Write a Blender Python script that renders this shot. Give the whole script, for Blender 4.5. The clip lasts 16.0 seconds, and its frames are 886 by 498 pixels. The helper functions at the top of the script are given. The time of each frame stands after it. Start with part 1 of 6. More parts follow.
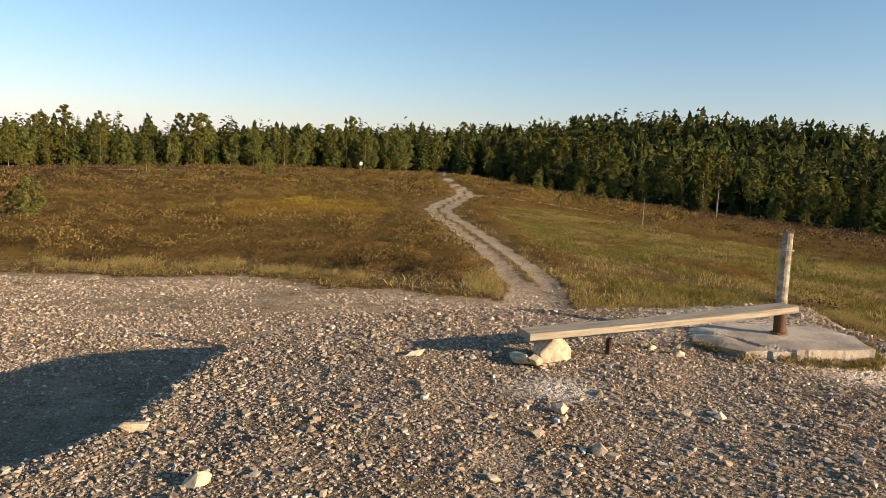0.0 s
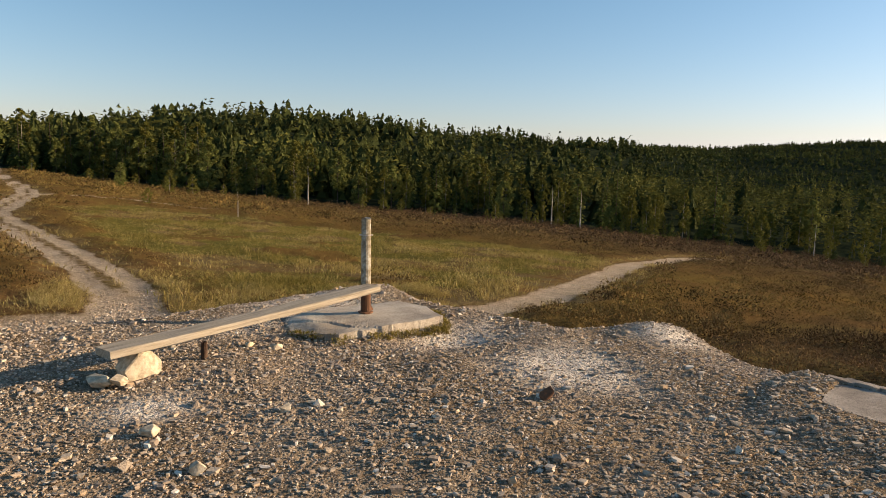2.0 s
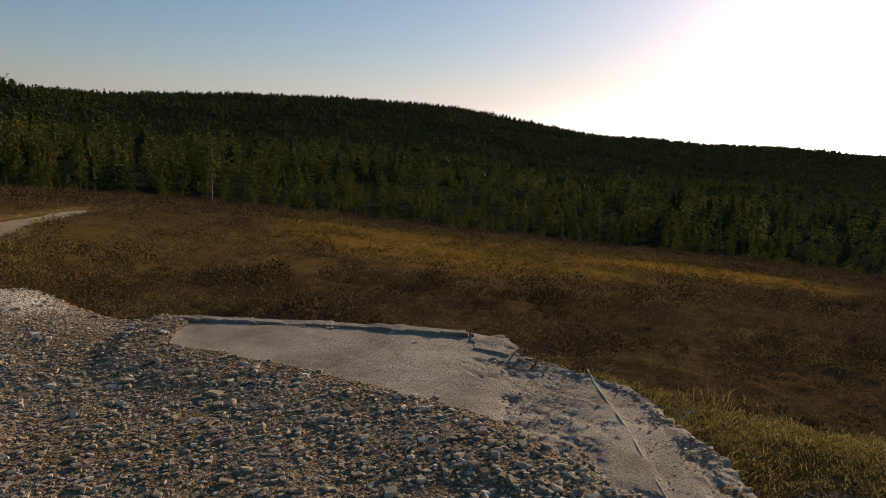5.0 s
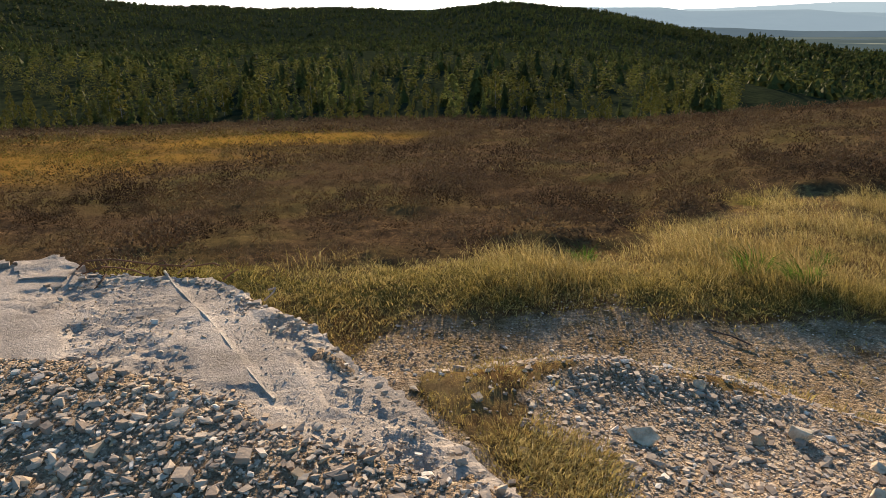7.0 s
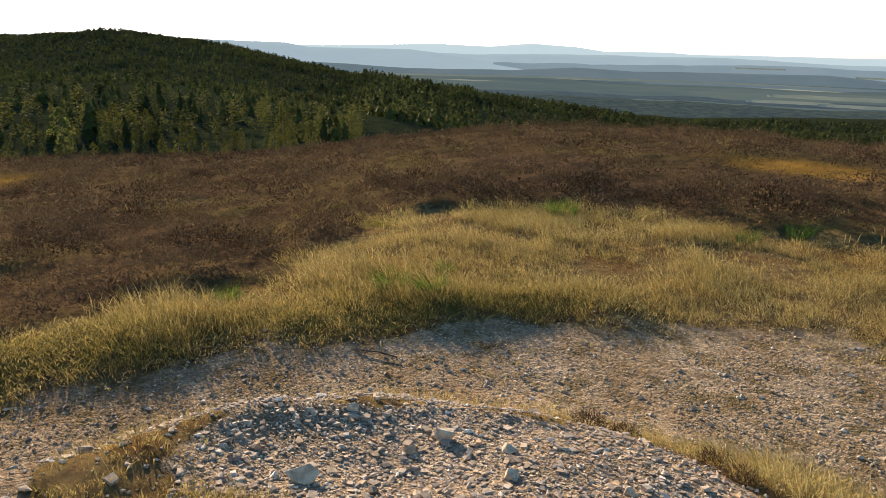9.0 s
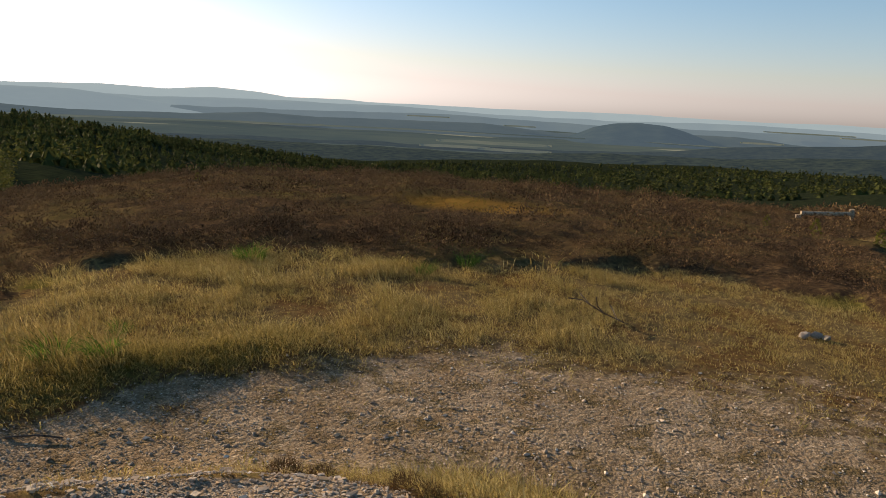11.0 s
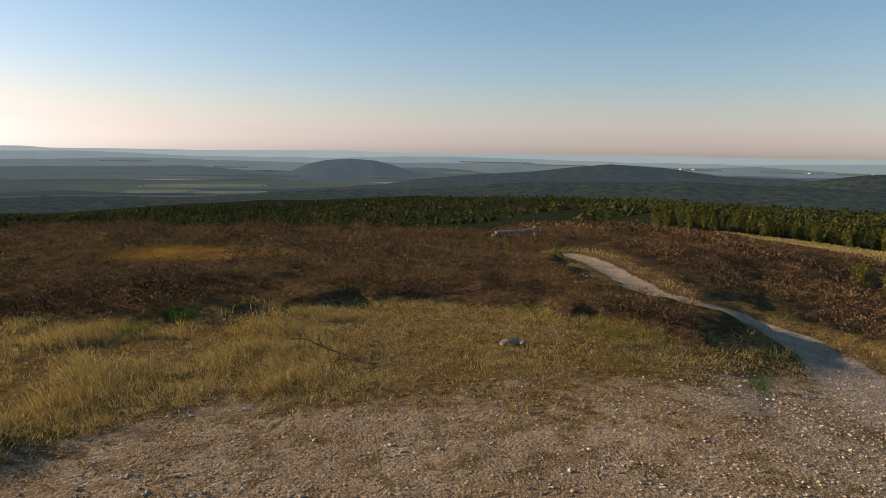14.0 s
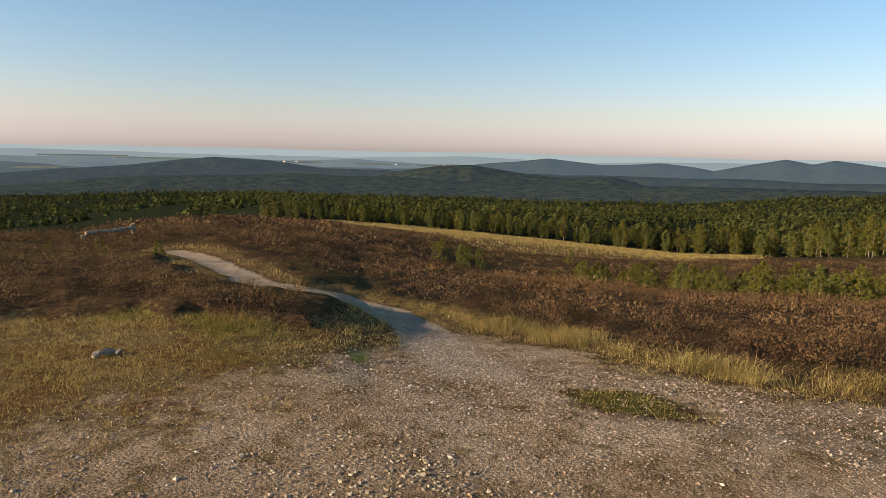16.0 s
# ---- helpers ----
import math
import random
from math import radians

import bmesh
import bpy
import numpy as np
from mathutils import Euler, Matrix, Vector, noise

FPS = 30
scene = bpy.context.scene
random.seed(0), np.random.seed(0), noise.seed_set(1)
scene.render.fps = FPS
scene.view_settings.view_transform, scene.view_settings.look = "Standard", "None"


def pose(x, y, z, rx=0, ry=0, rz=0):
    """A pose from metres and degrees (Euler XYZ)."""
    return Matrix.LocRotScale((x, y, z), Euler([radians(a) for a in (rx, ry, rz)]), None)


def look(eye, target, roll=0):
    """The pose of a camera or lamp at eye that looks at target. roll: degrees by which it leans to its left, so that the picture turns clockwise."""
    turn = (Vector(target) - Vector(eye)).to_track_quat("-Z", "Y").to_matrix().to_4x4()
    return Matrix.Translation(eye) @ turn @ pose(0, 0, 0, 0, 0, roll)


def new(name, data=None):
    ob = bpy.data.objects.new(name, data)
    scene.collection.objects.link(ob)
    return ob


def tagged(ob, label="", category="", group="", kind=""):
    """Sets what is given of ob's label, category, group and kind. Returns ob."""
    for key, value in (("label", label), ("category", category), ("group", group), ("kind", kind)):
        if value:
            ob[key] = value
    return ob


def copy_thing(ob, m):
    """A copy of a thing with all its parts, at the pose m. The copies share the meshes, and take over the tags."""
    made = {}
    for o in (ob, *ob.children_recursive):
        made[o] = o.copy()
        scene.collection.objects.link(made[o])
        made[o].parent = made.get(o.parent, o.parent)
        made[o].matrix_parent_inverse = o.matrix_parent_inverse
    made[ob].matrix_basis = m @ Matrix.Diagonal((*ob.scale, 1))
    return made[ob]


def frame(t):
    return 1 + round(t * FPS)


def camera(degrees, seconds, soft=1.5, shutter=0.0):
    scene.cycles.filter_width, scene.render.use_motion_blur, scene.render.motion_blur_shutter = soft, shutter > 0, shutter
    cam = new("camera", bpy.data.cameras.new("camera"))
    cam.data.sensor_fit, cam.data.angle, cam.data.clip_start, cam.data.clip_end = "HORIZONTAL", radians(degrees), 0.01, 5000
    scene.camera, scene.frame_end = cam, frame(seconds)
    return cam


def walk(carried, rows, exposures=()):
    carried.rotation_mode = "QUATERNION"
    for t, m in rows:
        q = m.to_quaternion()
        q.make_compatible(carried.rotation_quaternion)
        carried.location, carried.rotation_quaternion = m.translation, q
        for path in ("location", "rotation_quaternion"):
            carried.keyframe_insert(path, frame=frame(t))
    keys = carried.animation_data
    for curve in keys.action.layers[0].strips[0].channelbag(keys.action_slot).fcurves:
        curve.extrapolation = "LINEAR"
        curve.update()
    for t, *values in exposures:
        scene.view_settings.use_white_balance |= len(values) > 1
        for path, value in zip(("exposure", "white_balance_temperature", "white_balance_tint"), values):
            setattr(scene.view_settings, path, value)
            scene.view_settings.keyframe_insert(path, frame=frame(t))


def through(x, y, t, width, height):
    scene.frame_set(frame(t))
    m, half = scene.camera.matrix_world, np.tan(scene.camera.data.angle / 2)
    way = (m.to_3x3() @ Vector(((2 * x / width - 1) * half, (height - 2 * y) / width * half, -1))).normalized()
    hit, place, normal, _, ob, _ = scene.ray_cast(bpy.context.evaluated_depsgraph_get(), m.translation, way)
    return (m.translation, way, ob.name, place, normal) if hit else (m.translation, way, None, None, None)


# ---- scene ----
cam = camera(65.22, 16.0, 0.8)
# t, x, y, z, tilt, roll, yaw
ROWS = [
    (0, 0.027, -0.023, 1.676, 82.816, -2.647, -0.058),
    (0.5, 0.104, -0.023, 1.704, 82.927, -1.54, -7.288),
    (1, 0.129, 0.029, 1.708, 83.274, -1.272, -16.094),
    (1.5, 0.158, 0.12, 1.706, 83.462, -1.399, -24.536),
    (2, 0.173, 0.155, 1.693, 83.366, -1.69, -32.684),
    (2.5, 0.208, 0.183, 1.685, 83.033, -0.755, -40.693),
    (3, 0.282, 0.167, 1.679, 82.137, -0.101, -49.506),
    (3.5, 0.364, 0.099, 1.689, 81.922, -1.314, -58.23),
    (6, 0.685, -0.398, 1.734, 77.363, -0.278, -95.227),
    (6.5, 0.766, -0.447, 1.707, 74.178, 1.05, -105.26),
    (7, 0.841, -0.452, 1.706, 71.103, 0.922, -113.168),
    (7.5, 0.891, -0.46, 1.725, 69.805, 0.254, -119.304),
    (8, 0.896, -0.507, 1.722, 70.211, -0.821, -125.994),
    (8.5, 0.913, -0.56, 1.716, 72.902, -0.742, -133.958),
    (9, 0.903, -0.582, 1.696, 73.723, -1.263, -142.347),
    (9.5, 0.891, -0.61, 1.689, 74.095, -0.942, -149.07),
    (10, 0.867, -0.635, 1.696, 75.401, -1.572, -155.453),
    (12.5, 0.722, -0.634, 1.721, 81.288, -1.809, -183.435),
    (13, 0.706, -0.584, 1.736, 81.831, -0.904, -187.378),
    (13.5, 0.703, -0.581, 1.74, 81.25, -1.263, -188.209),
    (14, 0.689, -0.555, 1.762, 81.988, -0.885, -190.641),
    (14.5, 0.645, -0.521, 1.774, 82.402, -1.5, -197.593),
    (15, 0.59, -0.516, 1.762, 83.053, -0.492, -208.517),
    (15.5, 0.538, -0.538, 1.734, 82.139, -0.645, -215.986),
    (16, 0.517, -0.539, 1.737, 81.947, -1.177, -222.236),
]
EXPOSURES = [(0.0, 0.88), (1.5, 0.82), (3.0, 0.72), (3.5, 0.6), (6.0, -0.35), (6.5, -0.05), (7.0, 1.2), (7.5, 1.9), (8.5, 1.8), (9.0, 1.4), (10.0, 0.95), (12.5, 0.52), (14.0, 0.6), (16.0, 0.85)]
KELVIN, TINT = 7500.0, 15.0
# facing the sun the picture turns cooler
EXPOSURES = [(t, stops, KELVIN - 700.0 * max(0.0, 1 - abs(t - 7.9) / 2.6), TINT + (2.0 if t > 11 else 0.0)) for t, stops in EXPOSURES]
walk(cam, [(t, pose(x, y, z, rx, ry, rz)) for t, x, y, z, rx, ry, rz in ROWS], EXPOSURES)

# ---- light: low evening sun and a clear sky ----
SUN_AZ, SUN_EL = 115.0, 15.0
world = bpy.data.worlds.new("sky")
scene.world = world
world.use_nodes = True
wn = world.node_tree.nodes
sky = wn.new("ShaderNodeTexSky")
sky.sky_type = 'NISHITA'
sky.sun_disc = False
sky.sun_elevation, sky.sun_rotation = radians(SUN_EL), radians(SUN_AZ)
sky.altitude, sky.air_density, sky.dust_density, sky.ozone_density = 200.0, 1.0, 0.75, 2.2
wn["Background"].inputs["Strength"].default_value = 0.095
# evening haze keeps the horizon cream instead of yellow or rose
wl = world.node_tree.links
split, back = wn.new("ShaderNodeSeparateColor"), wn.new("ShaderNodeCombineColor")
wl.new(sky.outputs[0], split.inputs[0])


def sky_math(op, a, b):
    n = wn.new("ShaderNodeMath")
    n.operation = op
    for sock, v in zip(n.inputs, (a, b)):
        if isinstance(v, float):
            sock.default_value = v
        else:
            wl.new(v, sock)
    return n.outputs[0]


sky_g = sky_math('MAXIMUM', split.outputs[1], sky_math('MULTIPLY', split.outputs[0], 0.99))
sky_b = sky_math('MAXIMUM', split.outputs[2], sky_math('MULTIPLY', sky_g, 0.84))
blueness = sky_math('MAXIMUM', sky_math('SUBTRACT', split.outputs[2], split.outputs[0]), 0.0)
sky_r = sky_math('SUBTRACT', split.outputs[0], sky_math('MULTIPLY', blueness, 0.16))
sky_g = sky_math('ADD', sky_g, sky_math('MULTIPLY', blueness, 0.06))
for k, source, gain in ((0, sky_r, 0.98), (1, sky_g, 0.95), (2, sky_b, 1.13)):
    wl.new(sky_math('MULTIPLY', source, gain), back.inputs[k])
wl.new(back.outputs[0], wn["Background"].inputs["Color"])
sun = new("sun", bpy.data.lights.new("sun", 'SUN'))
sun.data.energy, sun.data.angle, sun.data.color = 5.0, radians(0.6), (1.0, 0.81, 0.57)
_a, _e = radians(SUN_AZ), radians(SUN_EL)
SUN_DIR = Vector((math.sin(_a) * math.cos(_e), math.cos(_a) * math.cos(_e), math.sin(_e)))
sun.matrix_world = look(SUN_DIR * 50, (0, 0, 0))

# ---- the lie of the land: heights and zones as functions of the plan ----
def lattice(ix, iy, seed):
    h = (ix.astype(np.int64) * 374761393 + iy.astype(np.int64) * 668265263 + seed * 1442695041) & 0xFFFFFFFF
    h = ((h ^ (h >> 13)) * 1274126177) & 0xFFFFFFFF
    h = ((h ^ (h >> 16)) * 2246822519) & 0xFFFFFFFF
    return ((h ^ (h >> 15)) & 0xFFFFFF) / float(0xFFFFFF)


def vnoise(x, y, seed=0):
    """Smooth value noise, -1 to 1."""
    x, y = np.asarray(x, float), np.asarray(y, float)
    ix, iy = np.floor(x), np.floor(y)
    fx, fy = x - ix, y - iy
    fx, fy = fx * fx * (3 - 2 * fx), fy * fy * (3 - 2 * fy)
    a, b = lattice(ix, iy, seed), lattice(ix + 1, iy, seed)
    c, d = lattice(ix, iy + 1, seed), lattice(ix + 1, iy + 1, seed)
    return 2 * ((a * (1 - fx) + b * fx) * (1 - fy) + (c * (1 - fx) + d * fx) * fy) - 1


def fbm(x, y, seed=0, octaves=4):
    total, amp = 0, 1.0
    for k in range(octaves):
        total = total + amp * vnoise(np.asarray(x) * 2 ** k + 7.3 * k, np.asarray(y) * 2 ** k - 3.1 * k, seed + k)
        amp *= 0.5
    return total / 1.9


def smooth(a, b, v):
    u = np.clip((np.asarray(v, float) - a) / (b - a), 0, 1)
    return u * u * (3 - 2 * u)


def inside_distance(px, py, poly):
    """Distance to a closed outline, positive inside."""
    px, py = np.asarray(px, float), np.asarray(py, float)
    best = np.full(px.shape, 1e9)
    odd = np.zeros(px.shape, bool)
    for (x0, y0), (x1, y1) in zip(poly, poly[1:] + poly[:1]):
        dx, dy = x1 - x0, y1 - y0
        u = np.clip(((px - x0) * dx + (py - y0) * dy) / (dx * dx + dy * dy), 0, 1)
        best = np.minimum(best, np.hypot(px - x0 - u * dx, py - y0 - u * dy))
        cross = (y0 > py) != (y1 > py)
        with np.errstate(divide='ignore', invalid='ignore'):
            odd ^= cross & (px < (x1 - x0) * (py - y0) / (y1 - y0 if y1 != y0 else 1e-9) + x0)
    return np.where(odd, best, -best)


def line_distance(px, py, line):
    """Distance to an open line, and how far along it (0 to 1)."""
    px, py = np.asarray(px, float), np.asarray(py, float)
    best, along = np.full(px.shape, 1e9), np.zeros(px.shape)
    n = len(line) - 1
    for k, ((x0, y0), (x1, y1)) in enumerate(zip(line, line[1:])):
        dx, dy = x1 - x0, y1 - y0
        u = np.clip(((px - x0) * dx + (py - y0) * dy) / (dx * dx + dy * dy), 0, 1)
        d = np.hypot(px - x0 - u * dx, py - y0 - u * dy)
        along = np.where(d < best, (k + u) / n, along)
        best = np.minimum(best, d)
    return best, along


# top of the old gun mound
MOUND = [(-2.0, 1.0), (-2.5, 3.7), (-2.1, 4.5), (-2.15, 5.3), (-2.05, 6.4), (-1.2, 7.5), (-0.3, 8.0), (2.2, 8.5), (4.6, 8.9), (5.0, 7.2), (5.6, 5.9), (6.9, 5.6),
         (6.5, 4.2), (6.25, 3.1), (6.45, 0.5), (5.6, -0.55), (4.2, -1.24), (4.12, -1.5), (4.06, -1.9), (4.08, -2.4), (4.12, -3.0), (3.75, -3.8),
         (2.95, -4.4), (2.1, -4.55), (1.4, -4.55), (0.6, -4.5), (-0.2, -4.3), (-1.0, -3.5), (-1.6, -2.2), (-1.9, -0.6)]
# turf rim of the rubble heap, and the grass between the heap and the deck
HEAP_RIM = [(3.70, -1.75), (3.84, -2.1), (3.90, -2.6), (3.82, -3.2), (3.4, -3.85), (2.7, -4.25)]
TURF_PATCH = [(3.8, -1.42), (3.0, -1.60), (2.72, -1.75), (2.66, -2.0), (2.95, -2.12), (3.25, -1.98), (3.55, -2.05), (3.78, -2.0)]
# the broken concrete deck, the fringe where rubble lies on it, and the post's footing
DECK_INNER = [(2.2, -1.45), (2.55, -1.05), (3.1, -0.65), (3.6, -0.25), (4.05, 0.25), (4.35, 0.75), (4.6, 1.4), (4.9, 2.7)]
# where the rubble stops and the bare deck begins
FRINGE = [(2.45, -1.52), (2.8, -1.27), (3.15, -1.08), (3.51, -0.78), (4.00, -0.46), (4.33, -0.15), (4.54, 0.09), (4.72, 0.45), (5.03, 1.32), (5.14, 2.06), (5.4, 2.9)]
DECK = [(6.0, 3.1), (6.26, 1.9), (6.38, 0.45), (5.98, 0.17), (5.76, -0.25), (5.55, -0.72), (5.0, -0.95), (4.5, -1.2), (4.05, -1.27), (3.5, -1.42), (3.05, -1.49), (2.5, -1.57)] + DECK_INNER
BARE = DECK[:12] + FRINGE
TORN = [(5.8, 0.31), (5.71, -0.38), (4.4, -0.67), (4.30, -0.30), (4.52, -0.14), (4.89, 0.16)]
POST_SLAB = [(2.58, 6.66), (2.92, 6.22), (3.55, 6.30), (4.25, 6.42), (4.36, 6.95), (4.2, 7.35), (3.35, 7.42), (2.75, 7.2)]
# bearing, distance and elevation (seen from the mound) of the heath's rim, where the woods begin
RIM = [(-180, 46, -6.3), (-166, 52, -6.6), (-158, 150, -6.3), (-147, 300, -5.8), (-132, 300, -6.9), (-119, 300, -7.6), (-111, 290, -7.2), (-104, 240, -6.6),
       (-75, 130, -4.5), (-50, 110, -3.0), (-32, 108, -1.9), (-17, 128, -1.2), (0, 145, -0.9), (12, 128, -2.3), (25, 115, -3.5),
       (40, 112, -4.3), (55, 112, -5.3), (68, 118, -6.3), (78, 122, -7.2), (91, 125, -8.0), (105, 125, -8.2), (125, 120, -8.5),
       (138, 70, -7.4), (151, 48, -5.9), (165, 46, -5.8), (180, 46, -6.3)]
RIM = [(a, r, 1.7 + r * math.tan(math.radians(e))) for a, r, e in RIM]
# bearing, distance of the wooded ridge behind, its height
RIDGE = [(-180, 900, -74), (-160, 1300, -76), (-147, 1300, -80), (-132, 1300, -82), (-119, 1300, -80), (-104, 900, -40), (-75, 420, -12), (-45, 420, 0), (-32, 420, 1), (-17, 420, 4),
         (0, 400, 12), (10, 380, 18.5), (20, 380, 23.5), (33, 420, 20), (43, 480, 18), (55, 700, 28), (63, 800, 40), (71, 800, 42),
         (80, 800, 35), (91, 800, 13), (100, 900, 9), (105, 900, 10), (112, 900, 3), (117, 750, 11), (126, 650, -2), (134, 600, -21),
         (142, 560, -33), (151, 520, -42), (162, 560, -58), (180, 900, -74)]


def bearing(x, y):
    return np.degrees(np.arctan2(x, y))


def land(x, y):
    """Height of the bare ground."""
    x, y = np.asarray(x, float), np.asarray(y, float)
    az, r = bearing(x - 0.6, y), np.hypot(x - 0.6, y)
    er, ez = [np.interp(az, [p[0] for p in RIM], [p[k] for p in RIM]) for k in (1, 2)]
    rr, rz = [np.interp(az, [p[0] for p in RIDGE], [p[k] for p in RIDGE]) for k in (1, 2)]
    near = -1.2
    u = np.clip((r - 8) / (er - 8), 0, None)
    brow = np.interp(az, [-180, -160, -145, 130, 145, 180], [1.5, 1.4, 1.0, 1.0, 1.5, 1.5])
    plateau = near + (ez - near) * np.minimum(u, 1) ** brow
    v = np.clip((r - er) / (rr - er), 0, 1)
    # behind the rim the ground dips before it climbs to the ridge
    dip = np.interp(az, [-180, -150, -100, -40, -32, 20, 50, 90, 130, 160, 180], [0, 8, 8, 2, 1, 8, 22, 26, 12, 0, 0])
    lin = ez + (rz - ez) * np.interp(v, [0, .3, 1], [0, .22, 1]) - dip * np.sin(np.pi * np.clip(v, 0, 1)) ** 2 * smooth(0, .5, v) * .6
    # the brow to the south falls away quickly
    lin = lin - np.interp(az, [-180, -166, -152, 122, 138, 158, 180], [32, 28, 0, 0, 9, 26, 32]) * (1 - np.exp(-np.clip(r - er, 0, None) / 38)) * (1 - v)
    w = np.clip((r - rr) / 700, 0, 1)
    back = rz - (rz + np.interp(az, [-180, -165, -150, 120, 140, 180], [96, 90, 76, 76, 96, 96])) * smooth(0, 1, w)
    z = np.where(r < er, plateau, np.where(r < rr, lin, back))
    # a hollow with young trees below the south-west brow
    z = z - 3.0 * np.exp(-((r - 78) / 34) ** 2) * smooth(-146, -134, az) * smooth(-80, -100, az)
    # gentle unevenness of the heath
    z = z + smooth(9, 20, r) * (0.16 * fbm(x / 7, y / 7, 3, 3) + 0.30 * smooth(25, 60, r) * fbm(x / 23, y / 23, 5, 2))
    z = z + smooth(120, 400, r) * 3.0 * fbm(x / 90, y / 90, 9, 3)
    # the low turf bank outside the track
    bd, _ = line_distance(x, y, BANK)
    z = z + 0.13 * np.exp(-(bd / 0.75) ** 2) * (1 + 0.9 * fbm(x / 1.1, y / 1.1, 7, 3))
    # the mound
    d = inside_distance(x, y, MOUND) + 0.12 * fbm(x / 0.8, y / 0.8, 11, 3)
    def past(v, w):
        return 0.5 * (v + np.sqrt(v * v + w * w)) - 0.04 * w
    wob = 0.25 * fbm(x / 1.6, y / 1.6, 27, 2)
    top = 0.0 - 0.24 * np.minimum(past(-1.8 - y + wob, 0.7), 3) - 0.10 * np.clip(x - 5.2, 0, 2) * smooth(2.5, 4, y) - 0.085 * np.minimum(past(-0.35 - x + wob, 0.8), 3)
    top = top + 0.05 * fbm(x / 1.4, y / 1.4, 21, 3) + 0.018 * fbm(x / 0.25, y / 0.25, 23, 2)
    # a small hummock on the far edge and a bank behind the slab
    top = top + 0.18 * np.exp(-((x - 6.35) ** 2 / 0.30 + (y - 5.2) ** 2 / 0.22)) + 0.10 * np.exp(-((x - 4.5) ** 2 / 0.5 + (y - 8.2) ** 2 / 0.16))
    within = smooth(-0.03, 0.08, y + 1.57 - 0.2 * (x - 2.5))
    e = inside_distance(x, y, BARE) + 0.10 * fbm(x / 0.45, y / 0.45, 25, 3)
    top = top + (0.045 - top) * smooth(-0.9, -0.2, e) * smooth(-0.5, -0.25, inside_distance(x, y, DECK)) * within - 0.045 * (1 - within) * smooth(2.3, 2.8, x) - 0.13 * smooth(-0.04, 0.24, e)
    # scooped out before the post's footing
    top = top - 0.16 * np.exp(-((x - 4.15) / 0.65) ** 2 - ((y - 5.98) / 0.42) ** 2)
    # the heap is scooped out beside the deck, and a turf rim stands round it
    top = top - 0.09 * np.exp(-((x - 3.2) / 0.6) ** 2 - ((y + 2.9) / 0.6) ** 2)
    top = top + 0.028 * np.exp(-(line_distance(x, y, HEAP_RIM)[0] / 0.14) ** 2) * (1 + 1.5 * fbm(x / 0.3, y / 0.3, 29, 2))
    m = smooth(-1.25, 0.25, d)
    return z * (1 - m) + top * m


PATH_A = [(0.5, 11.5), (2.2, 14.0), (2.5, 16.6), (2.2, 21.2), (1.8, 25.3), (0.9, 31.8), (0.3, 35.5), (-0.1, 40.8), (0.9, 51.0), (2.2, 59.6), (1.4, 92.0), (0.4, 119.0), (0.4, 150.0)]
PATH_FORK = [(2.2, 59.6), (6.1, 61.5), (9.2, 62.0), (16.0, 60.0)]
PATH_B = [(7.5, 11.2), (9.7, 13.1), (12.8, 14.5), (18.9, 18.5), (27.2, 24.3), (38.9, 30.6), (48.2, 34.3), (52.0, 32.5)]
PATH_C = [(-6.6, -7.6), (-8.1, -10.2), (-9.0, -12.0), (-9.8, -14.0), (-9.4, -15.2), (-8.4, -15.8), (-7.8, -16.8), (-8.5, -20.2), (-9.3, -23.5), (-9.7, -27.0)]
SAND = [(-47.0, 93.0), (-38.0, 96.0), (-27.0, 104.0)]
BANK = [(9.0, 0.0), (8.0, -1.6), (7.3, -3.4), (6.6, -4.7), (5.5, -6.3), (4.2, -7.6)]
GRAVEL = [(-14, 3), (-12.5, 11), (-10.2, 15.8), (-4.5, 16.4), (-0.9, 15.2), (2.4, 14.3), (4.2, 12.4), (5.6, 10.4), (6.6, 8.4),
          (5, 5), (5, 0), (6.8, -2.6), (6.2, -4.4), (5.0, -6.1), (3.1, -7.7), (2.2, -8.2), (0.9, -8.4), (-0.6, -8.4), (-2.7, -8.6),
          (-4.9, -9.0), (-6.4, -9.3), (-8.2, -10.8), (-9.4, -10.6), (-9.6, -8.0), (-9.2, -4.2), (-10.6, -2.4), (-13, -1)]
GRASS = [(2.8, -13.6), (4.9, -12.8), (7.3, -13.0), (9.6, -10.8), (9.3, -8.2), (8.4, -6.5), (8.3, -4.8), (8.4, -2.0), (7.6, 0.5), (6.5, -0.5),
         (4, -3), (0, -6), (-6, -6), (-7.2, -9.0), (-5.8, -11.2), (-4.5, -12.4), (-3.1, -13.9), (-0.5, -15.2)]
MEADOW = [(4.4, 15.0), (4.0, 21), (3.6, 31), (3.5, 45), (8, 57), (14, 50), (22.5, 39), (25.5, 32), (29, 29), (23, 22.5), (16.5, 18.6), (9.5, 14.2)]
CLEARING = [(-150, -240), (-178, -240), (-215, -200), (-240, -130), (-225, -95), (-160, -70), (-120, -60), (-100, -66), (-80, -78), (-98, -110)]


